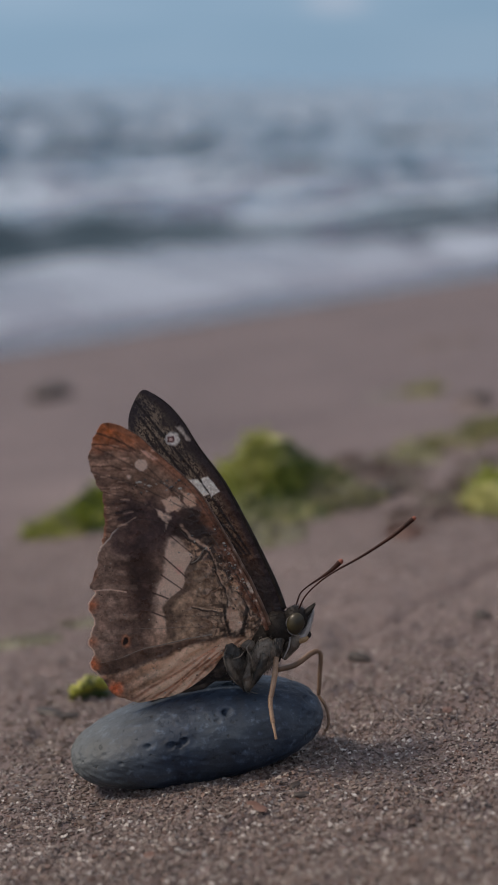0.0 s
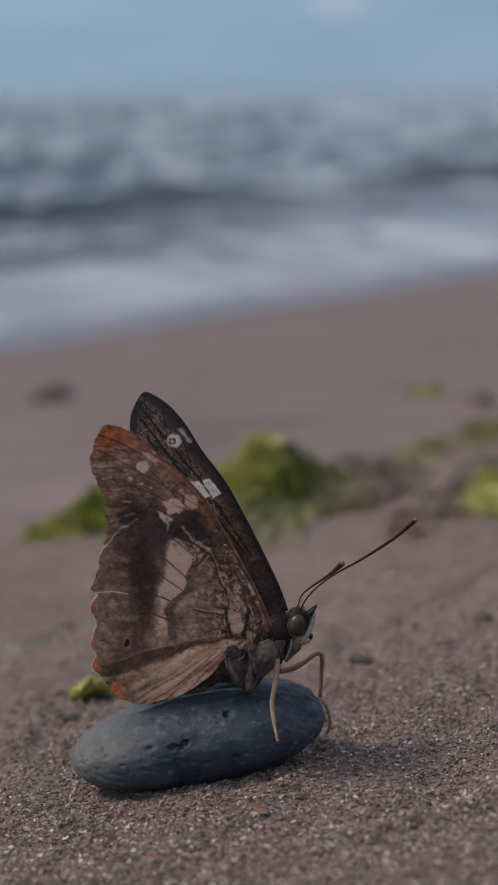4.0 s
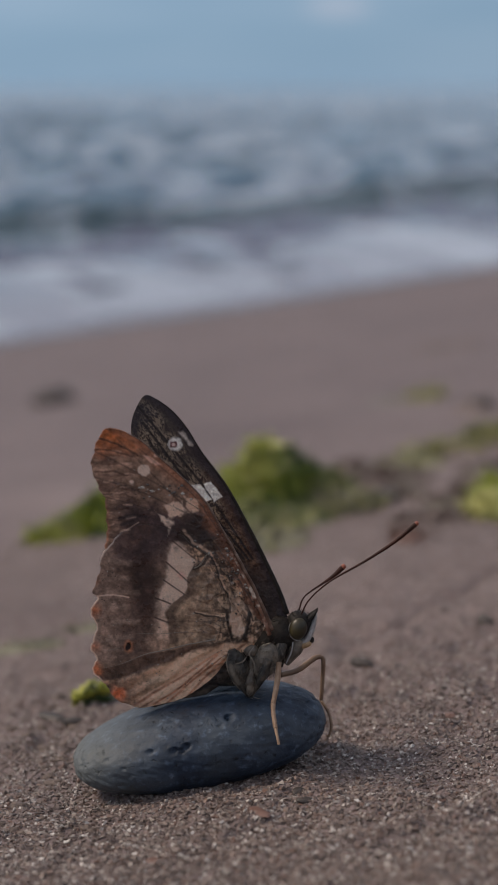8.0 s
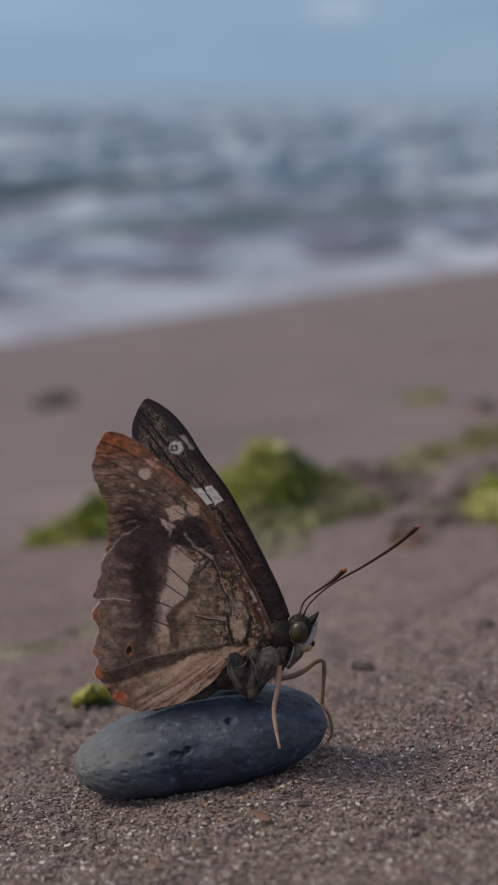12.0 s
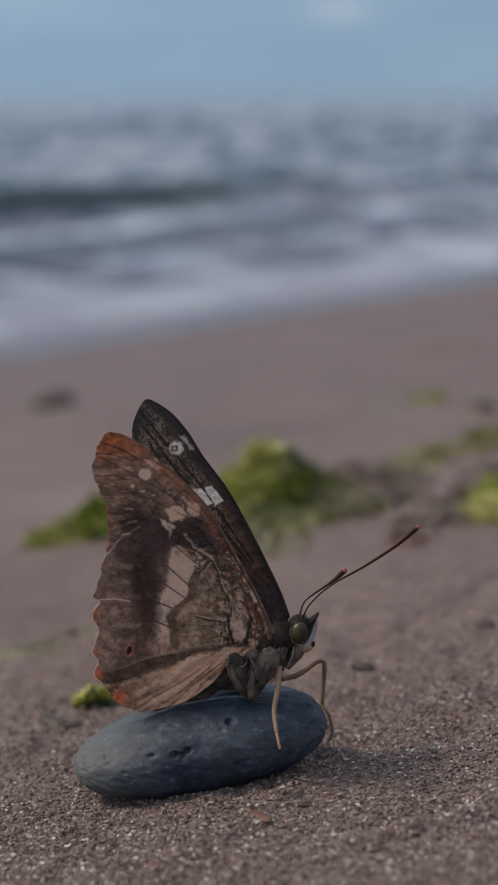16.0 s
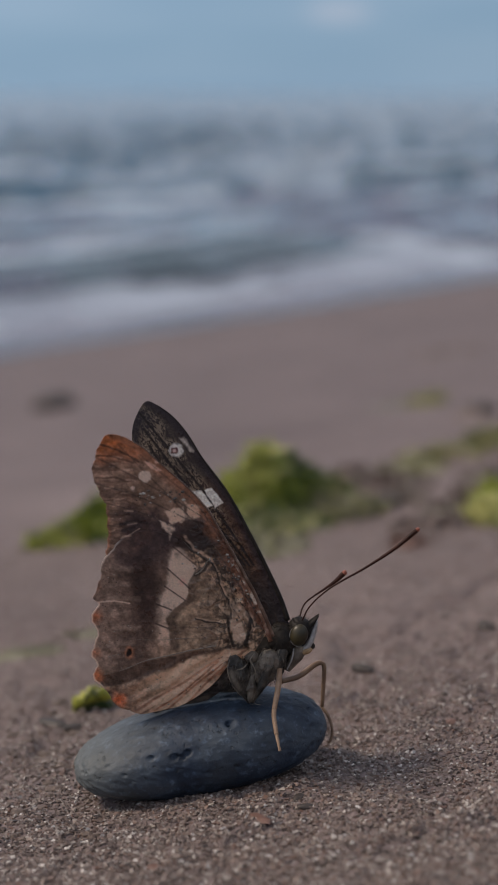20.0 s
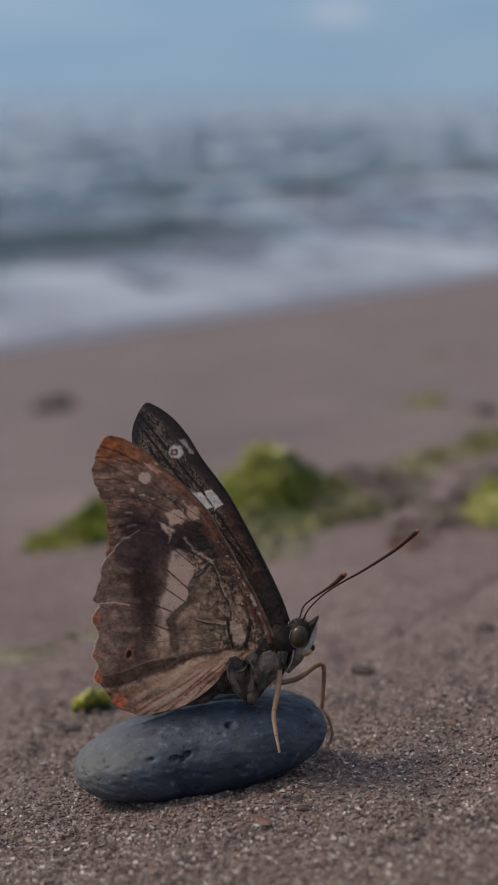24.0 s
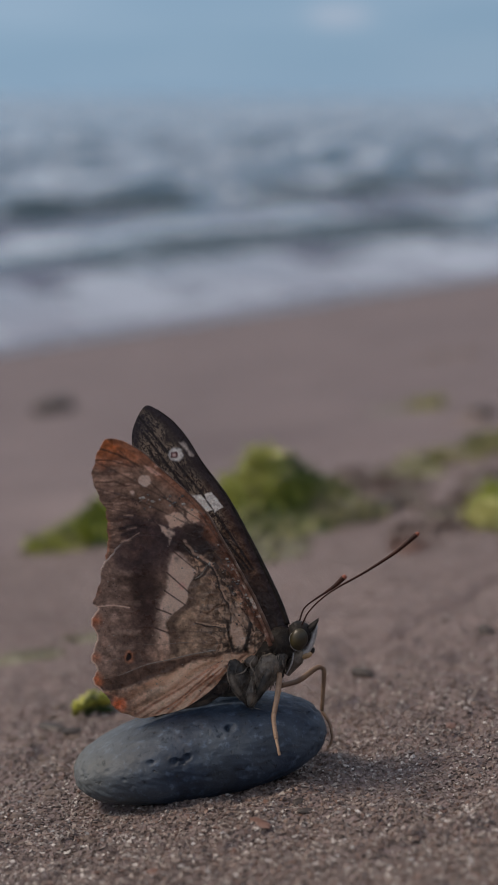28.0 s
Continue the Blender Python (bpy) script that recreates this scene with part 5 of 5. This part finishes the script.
def antenna(points, radii, tip):
    ob = limb("antenna", *tube(points, radii, 60, 8), M_ANTENNA, None, "dark brown antenna")
    limb("club_tip", *ball(tip[0], tip[1], pose(0, 0, 0, 0, -38, 0), 0.05, 3, 12), M_TIP, ob, "orange tip of the club")


antenna([(5.5, -0.6, 19.3), (6.2, -1.0, 20.9), (7.7, -1.0, 22.5), (9.5, -1.0, 23.8), (12.2, -1.0, 25.4), (15.4, -1.0, 27.6), (17.8, -1.0, 29.7)],
        (0.09, 0.09, 0.095, 0.11, 0.14, 0.21, 0.28), ((17.85, -1.0, 29.75), (0.30, 0.25, 0.25)))
antenna([(5.2, 0.6, 19.1), (5.7, 1.5, 20.3), (6.6, 1.5, 21.2), (8.0, 1.5, 22.2), (9.2, 1.5, 23.1), (10.1, 1.5, 24.0)],
        (0.09, 0.09, 0.10, 0.14, 0.24, 0.33), ((10.15, 1.5, 24.05), (0.34, 0.30, 0.30)))


def leg(joints, radii, material, label):
    ob = limb("leg", *tube(joints[:2] if len(joints[0]) == 2 else joints[0], radii[0], 22, 8), material, None, label)
    limb("shin", *tube(joints[1], radii[1], 22, 8), material, ob)
    limb("foot", *tube(joints[2], radii[2], 22, 6), material, ob)


leg(([(3.0, -1.6, 14.0), (2.85, -2.6, 12.4), (2.35, -4.2, 10.2)], [(2.35, -4.2, 10.2), (2.35, -5.0, 9.6), (2.6, -6.2, 8.2)], [(2.6, -6.2, 8.2), (2.8, -6.9, 7.4), (2.95, -7.2, 6.75)]),
    ((0.3, 0.33, 0.27), (0.27, 0.24), (0.2, 0.16, 0.17)), M_LEG, "tan foreleg braced on the stone")
leg(([(3.2, 1.2, 11.4), (5.2, 2.2, 11.6), (7.1, 3.0, 12.7), (7.9, 3.2, 12.9)], [(7.9, 3.2, 12.9), (8.15, 3.2, 12.2), (8.05, 3.1, 9.6), (7.95, 3.0, 7.6)], [(7.95, 3.0, 7.6), (8.75, 1.9, 6.6), (9.05, 1.2, 5.3), (8.85, 0.9, 4.4), (8.5, 0.8, 4.15)]),
    ((0.32, 0.34, 0.28), (0.26, 0.26, 0.22), (0.2, 0.17, 0.14)), M_LEG_DARK, "brown foreleg bent at the knee")
leg(([(1.9, -1.9, 14.6), (1.2, -1.9, 12.6), (0.45, -1.4, 10.9)], [(0.45, -1.4, 10.9), (0.15, -1.2, 10.3), (0.0, -1.0, 9.8)], [(0.0, -1.0, 9.8), (0.3, -1.2, 9.65), (0.9, -1.4, 9.6)]),
    ((0.55, 0.55, 0.38), (0.34, 0.2), (0.08, 0.06)), M_BODY, "grey-brown folded middle leg")
leg(([(-2.4, -1.8, 14.4), (-1.9, -1.8, 12.4), (-1.0, -1.4, 10.9)], [(-1.0, -1.4, 10.9), (-0.65, -1.2, 10.3), (-0.45, -1.0, 9.8)], [(-0.45, -1.0, 9.8), (-0.2, -1.2, 9.65), (0.1, -1.4, 9.6)]),
    ((0.45, 0.5, 0.36), (0.32, 0.2), (0.08, 0.06)), M_BODY, "grey-brown folded hind leg")


def fur(name, centre, radii, count, length, material, seed, droop=(-0.3, 0, -0.5)):
    """Fine hairs standing off a rounded body."""
    r = np.random.default_rng(seed)
    d = r.normal(size=(count, 3))
    d /= np.linalg.norm(d, axis=1)[:, None]
    root = np.array(centre) + d * np.array(radii)
    way = d + r.normal(size=(count, 3)) * 0.35 + np.array(droop)
    way /= np.linalg.norm(way, axis=1)[:, None]
    side = np.cross(way, r.normal(size=(count, 3)))
    side /= np.linalg.norm(side, axis=1)[:, None]
    reach = length * (0.5 + r.random(count))[:, None]
    v = np.stack([root - side * 0.035, root + side * 0.035, root + way * reach * 0.6 + side * 0.025, root + way * reach], 1)
    f = np.arange(count * 4).reshape(-1, 4)
    limb(name, v.reshape(-1, 3), f, material, None, "fine hairs", False)


for k, (centre, radii, count, material) in enumerate([((1.5, -1.3, 14.2), (1.4, 0.95, 2.1), 110, M_BODY_DARK), ((-1.4, -1.25, 13.4), (1.2, 0.9, 2.3), 110, M_BODY_DARK), ((1.5, -1.3, 14.2), (1.45, 1.0, 2.1), 120, M_FUR), ((-1.4, -1.25, 13.4), (1.25, 0.95, 2.3), 90, M_FUR),
                                                      ((3.0, -1.1, 15.2), (0.8, 0.7, 1.5), 120, M_FUR), ((0.0, -1.5, 12.2), (0.5, 0.6, 1.6), 40, M_FUR)]):
    fur("fur", centre, radii, count, 0.42, material, 15 + k, (-0.15, 0.1, -2.2))
fur("fur", (3.3, 0.0, 17.0), (1.7, 1.5, 1.8), 600, 0.55, M_BODY_DARK, 6)
fur("fur", (5.3, 0.0, 18.5), (1.2, 1.3, 0.95), 300, 0.2, M_BODY_DARK, 7, (0.2, 0, 0.5))

# ---- weed on the sand ----


def lump(cx, cy, rx, ry, h, seed, n=26):
    x, y = np.meshgrid(np.linspace(-1, 1, n), np.linspace(-1, 1, n))
    d = np.hypot(x, y)
    z = np.clip(1 - d ** 2, 0, 1) ** 0.5 * (0.62 + 0.75 * fbm(x * 1.9 + 4, y * 1.9 + seed, seed, 3))
    wx, wy = cx + x * rx, cy + y * ry
    return np.stack([wx, wy, beach(wx, wy) + h * z - 0.0012 * (d > 0.97) - 0.0004], -1), z


def weed(x, y, rx, ry, h, count, blade, seed, materials, label, name="seaweed_clump"):
    """A heap of wet fronds: a dark mat below, many bent ribbons above."""
    r = np.random.default_rng(seed)
    base = np.array([x, y, float(beach(np.array(x), np.array(y)))])
    p, z = lump(x, y, rx, ry, h * 0.8, seed)
    ob = tagged(new(name), label, "seaweed")
    ob.location = base
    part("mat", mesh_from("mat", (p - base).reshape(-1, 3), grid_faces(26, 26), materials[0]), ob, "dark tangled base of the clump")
    for k, material in enumerate(materials[1:]):
        pick = r.integers(0, 26 * 26, count)
        keep = z.reshape(-1)[pick] > 0.12
        root = p.reshape(-1, 3)[pick][keep] - base + r.normal(size=(keep.sum(), 3)) * (rx / 30, ry / 30, 0)
        n = len(root)
        way = r.normal(size=(n, 3)) * (1, 1, 0.45) + (0, 0, 0.55)
        way /= np.linalg.norm(way, axis=1)[:, None]
        side = np.cross(way, r.normal(size=(n, 3)))
        side /= np.linalg.norm(side, axis=1)[:, None]
        reach = blade * (0.5 + r.random(n))[:, None]
        bend = r.normal(size=(n, 3)) * 0.5 + (0, 0, -0.45)
        wide = blade * 0.14 * (0.5 + r.random(n))[:, None]
        rows = []
        for s in (0.0, 0.35, 0.7, 1.0):
            c = root + way * reach * s + bend * reach * s * s * 0.6
            rows += [c - side * wide * (1.15 - s), c + side * wide * (1.15 - s)]
        v = np.stack(rows, 1).reshape(-1, 3)
        q = np.array([(0, 1, 3, 2), (2, 3, 5, 4), (4, 5, 7, 6)])
        f = (q[None] + (np.arange(n) * 8)[:, None, None]).reshape(-1, 4)
        part("fronds", mesh_from("fronds", v, f, material), ob)
    return ob


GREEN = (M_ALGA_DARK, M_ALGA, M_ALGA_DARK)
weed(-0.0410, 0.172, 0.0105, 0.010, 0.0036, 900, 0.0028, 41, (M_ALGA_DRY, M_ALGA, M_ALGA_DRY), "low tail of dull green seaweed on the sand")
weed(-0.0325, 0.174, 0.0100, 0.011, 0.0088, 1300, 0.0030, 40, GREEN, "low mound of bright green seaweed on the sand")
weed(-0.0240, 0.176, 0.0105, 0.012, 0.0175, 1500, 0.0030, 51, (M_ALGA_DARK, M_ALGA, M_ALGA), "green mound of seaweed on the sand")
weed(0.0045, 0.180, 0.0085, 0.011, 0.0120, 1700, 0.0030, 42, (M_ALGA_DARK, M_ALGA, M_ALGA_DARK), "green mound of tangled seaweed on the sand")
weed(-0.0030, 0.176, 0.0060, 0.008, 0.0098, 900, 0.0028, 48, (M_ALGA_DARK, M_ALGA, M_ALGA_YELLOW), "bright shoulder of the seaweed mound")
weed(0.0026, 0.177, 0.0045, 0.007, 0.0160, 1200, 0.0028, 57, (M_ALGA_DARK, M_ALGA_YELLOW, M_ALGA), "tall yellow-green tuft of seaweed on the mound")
# the mound's shaded right side, painted with dark alga throughout
weed(0.0088, 0.184, 0.0075, 0.010, 0.0118, 1200, 0.0030, 43, (M_ALGA_DARK, M_ALGA_DARK, M_ALGA_DARK), "green seaweed heap on the sand, shade put into its dark colour")
weed(0.0150, 0.182, 0.0085, 0.009, 0.0065, 800, 0.0028, 39, (M_WEED, M_ALGA_DARK, M_ALGA_DRY), "dull green slope of seaweed on the sand")
weed(0.0050, 0.157, 0.0140, 0.013, 0.0022, 420, 0.0026, 44, (M_TRAIL, M_ALGA_DRY, M_ALGA_DARK), "flat dull green seaweed mat on the sand")
weed(0.0030, 0.136, 0.0100, 0.012, 0.0011, 200, 0.0022, 38, (M_TRAIL, M_TRAIL, M_ALGA_DRY), "thin film of olive weed on the sand")
weed(0.0210, 0.164, 0.0080, 0.008, 0.0038, 420, 0.0026, 52, (M_TRAIL, M_ALGA_DRY, M_TRAIL), "small dull green lump of seaweed")
weed(0.0506, 0.145, 0.0054, 0.007, 0.0050, 800, 0.0026, 45, (M_ALGA_YELLOW, M_ALGA_YELLOW, M_ALGA_YELLOW), "yellow-green seaweed tuft on the sand")
weed(0.0535, 0.140, 0.0050, 0.006, 0.0026, 400, 0.0026, 37, (M_ALGA_DRY, M_ALGA_YELLOW, M_ALGA_DRY), "pale dull edge of a seaweed tuft")
weed(0.053, 0.160, 0.006, 0.006, 0.0055, 400, 0.0026, 53, (M_ALGA_DRY, M_ALGA), "dull green lump of seaweed on the sand")
weed(0.067, 0.250, 0.008, 0.010, 0.0042, 400, 0.0030, 46, (M_WEED, M_ALGA_DRY, M_ALGA_DRY), "small olive lump of seaweed on the sand")
weed(0.054, 0.240, 0.009, 0.009, 0.0024, 260, 0.0028, 54, (M_WEED, M_ALGA_DRY), "flat trail of dull seaweed on the sand")
weed(0.064, 0.385, 0.007, 0.012, 0.0026, 260, 0.0035, 47, (M_ALGA_DRY, M_ALGA_DRY), "small pale green scrap of seaweed")
weed(0.050, 0.385, 0.012, 0.014, 0.0008, 60, 0.0025, 58, (M_TRAIL, M_TRAIL), "faint olive trail of weed dust on the sand", "weed_trail")
weed(-0.036, 0.072, 0.007, 0.004, 0.0011, 200, 0.0014, 49, (M_STRAND, M_STRAND), "pale thin strand of dry seaweed", "seaweed_strand")
weed(-0.026, 0.080, 0.006, 0.003, 0.0009, 160, 0.0014, 56, (M_STRAND, M_STRAND), "pale thin strand of dry seaweed", "seaweed_strand")
weed(0.0300, 0.122, 0.0036, 0.005, 0.0020, 160, 0.0024, 50, (M_RUST, M_RUST), "red-brown tangle of dry weed")


for k, (x, y, rx, ry, h) in enumerate([(0.027, 0.198, 0.007, 0.008, 0.0022), (0.026, 0.228, 0.006, 0.009, 0.0020), (0.0337, 0.1394, 0.006, 0.007, 0.0022), (0.034, 0.208, 0.008, 0.007, 0.0014), (0.018, 0.205, 0.006, 0.008, 0.0016), (0.072, 0.322, 0.007, 0.012, 0.003)]):
    weed(x, y, rx, ry, h, 160, 0.0026, 61 + k, (M_WEED, M_WEED), "flat dark scrap of dried weed on the sand", "weed_scrap")


for k, (x, y, rx, ry, h, dull) in enumerate([(0.0302, 0.2166, 0.008, 0.010, 0.0014, 1), (0.0366, 0.1983, 0.009, 0.009, 0.0014, 1), (0.039, 0.1404, 0.005, 0.006, 0.0018, 0), (0.0495, 0.2413, 0.010, 0.010, 0.0016, 2), (0.0506, 0.175, 0.008, 0.009, 0.0016, 0),
                                              (0.0591, 0.2033, 0.009, 0.010, 0.0024, 1), (0.0421, 0.2262, 0.009, 0.009, 0.0014, 2), (0.0335, 0.1769, 0.008, 0.008, 0.0013, 1), (0.0442, 0.1605, 0.008, 0.008, 0.0014, 1), (0.1001, 0.6186, 0.02, 0.025, 0.0016, 0)]):
    pair = ((M_WEED, M_WEED), (M_TRAIL, M_WEED), (M_TRAIL, M_ALGA_DRY))[dull]
    weed(x, y, rx, ry, h, 220, 0.0026, 81 + k, pair, ("flat brown scrap of dried weed on the sand", "dull olive-brown scrap of weed on the sand", "olive scrap of drying seaweed on the sand")[dull], "weed_scrap")


def scrap():
    """A curled ribbon of fresh weed."""
    base = np.array([-0.0215, 0.036, float(beach(np.array(-0.0215), np.array(0.036)))])
    ob = tagged(new("seaweed_scrap"), "small curled yellow-green scrap of seaweed", "seaweed")
    ob.location = base
    v, f = tube([(-2.8, 0, 0.2), (-2.2, -0.4, 1.3), (-0.9, -0.5, 2.2), (0.8, 0, 2.5), (2.6, 0.4, 2.1)], (0.45, 0.8, 0.95, 0.95, 0.6), 40, 12)
    v = np.asarray(v)
    v = v * (1 + 0.35 * (vnoise(v[:, 0:1] * 2.2, v[:, 2:3] * 2.6 + v[:, 1:2], 5) - 0.5))
    part("frond", mesh_from("frond", v * 1.05 * MM, f, M_SCRAP), ob)
    v, f = tube([(-1.6, 0.6, 0.1), (-0.2, 0.5, 0.9), (1.4, 0.8, 0.7), (2.8, 1.0, 0.2)], (0.4, 0.6, 0.6, 0.3), 30, 10)
    part("frond", mesh_from("frond", np.asarray(v) * MM, f, M_ALGA_DARK), ob, "darker frond underneath")


scrap()


def crumb(x, y, size, material, label, seed, name="crumb", category="debris"):
    z = float(beach(np.array(x), np.array(y)))
    p, f = ball((0, 0, 0), size, pose(0, 0, 0, 0, 0, seed * 37.0), 0.7, seed, 12)
    ob = new(name, mesh_from(name, p * MM, f, material))
    ob.location = (x, y, z + size[2] * MM * 0.35)
    return tagged(ob, label, category)


for k, (x, y, size) in enumerate([(0.0347, 0.0548, (1.5, 1.1, 1.0)), (0.0150, 0.0358, (1.6, 0.9, 0.8)), (0.0057, -0.0115, (0.9, 0.5, 0.3)), (-0.0974, 0.5747, (11, 9, 5)), (0.074, 0.318, (4.5, 4, 3)),
                                  (0.0295, 0.062, (0.5, 0.4, 0.3)), (-0.0265, 0.030, (2.2, 1.0, 0.5)), (-0.0235, 0.0275, (1.4, 0.7, 0.5)), (0.005, -0.0085, (0.9, 0.5, 0.3)), (0.0305, 0.17, (4, 3, 2.0))]):
    crumb(x, y, size, M_CRUMB, "dark crumb of debris on the sand", 3 + k)
for k, (x, y, size) in enumerate([(0.0008, -0.0155, (1.5, 0.8, 0.2)), (-0.0095, -0.024, (0.9, 0.6, 0.2)), (0.024, 0.012, (0.9, 0.7, 0.35))]):
    crumb(x, y, size, M_CHIP, "reddish chip of shell on the sand", 23 + k, "shell_chip", "shell")


# ---- what moves ----
def crest_at(before):
    """Distance seaward of a crest on the line of sight, so many seconds before it breaks."""
    if before < 0:
        return 2.63 + 0.10 * before
    near = min(before, 8.0)
    return 2.63 + 0.28 * before + 0.055 * near * near + 0.88 * max(before - 8.0, 0.0)


# seconds, and how far down the slope the water's rim lies, in metres
SWASH = [(0, 0.82), (1, 0.9), (2, 0.88), (3, 0.9), (6, 1.04), (7, 1.17), (8, 1.15), (9, 1.29), (10, 1.42), (11, 1.44), (12, 1.33), (15,
         0.87), (16, 0.87), (17, 0.85), (18, 0.82), (19, 0.89), (20, 0.98), (21, 0.96), (24, 1.08), (25, 1.07), (26, 1.05), (27, 1.08), (28, 1.11)]


def motions():
    walk(swash, [(float(t), pose(OUT[0] * q, OUT[1] * q, 0.001 - FALL * q, 0, 0, 49.0) @ pose(0, 0, 0, -math.degrees(math.atan(FALL)), 0, 0)) for t, q in SWASH])
    for thing, (when, hgt, pt, side) in zip(wave_things, WAVES):
        rows = []
        for t in np.arange(0, 28.01, 1.0):
            before = max(when - t, -3.0)
            q = (crest_at(before) - 0.16) * OUT[1]
            sink = -(1.6 * hgt + 0.06) * float(step(-0.1, -1.3, before)) - 0.7 * hgt * float(step(1.0, 8.0, before)) - 0.3 * (before <= -3.0)
            rows.append((float(t), pose(OUT[0] * q, OUT[1] * q, SEA + sink, 0, 0, 49.0)))
        walk(thing, rows)
    for thing, s, q, speed, when in shallow:
        rows = []
        for t in np.arange(0, 28.01, 4.0):
            now = max(q - speed * (t - when), 0.12)
            p = ALONG * s + OUT * (Q0 + now)
            rows.append((float(t), pose(p[0], p[1], SEA - 0.08 * float(step(0.5, 0.15, now)), 0, 0, 49.0)))
        walk(thing, rows)
    for thing, s, q, speed, when in drifters:
        rows = []
        for t in np.arange(0, 28.01, 2.0):
            now = q - speed * (t - when)
            sink = -0.14 * float(step(1.3, 0.95, now))
            p = ALONG * s + OUT * (Q0 + now)
            rows.append((float(t), pose(p[0], p[1], SEA + sink, 0, 0, 49.0)))
        walk(thing, rows)


motions()
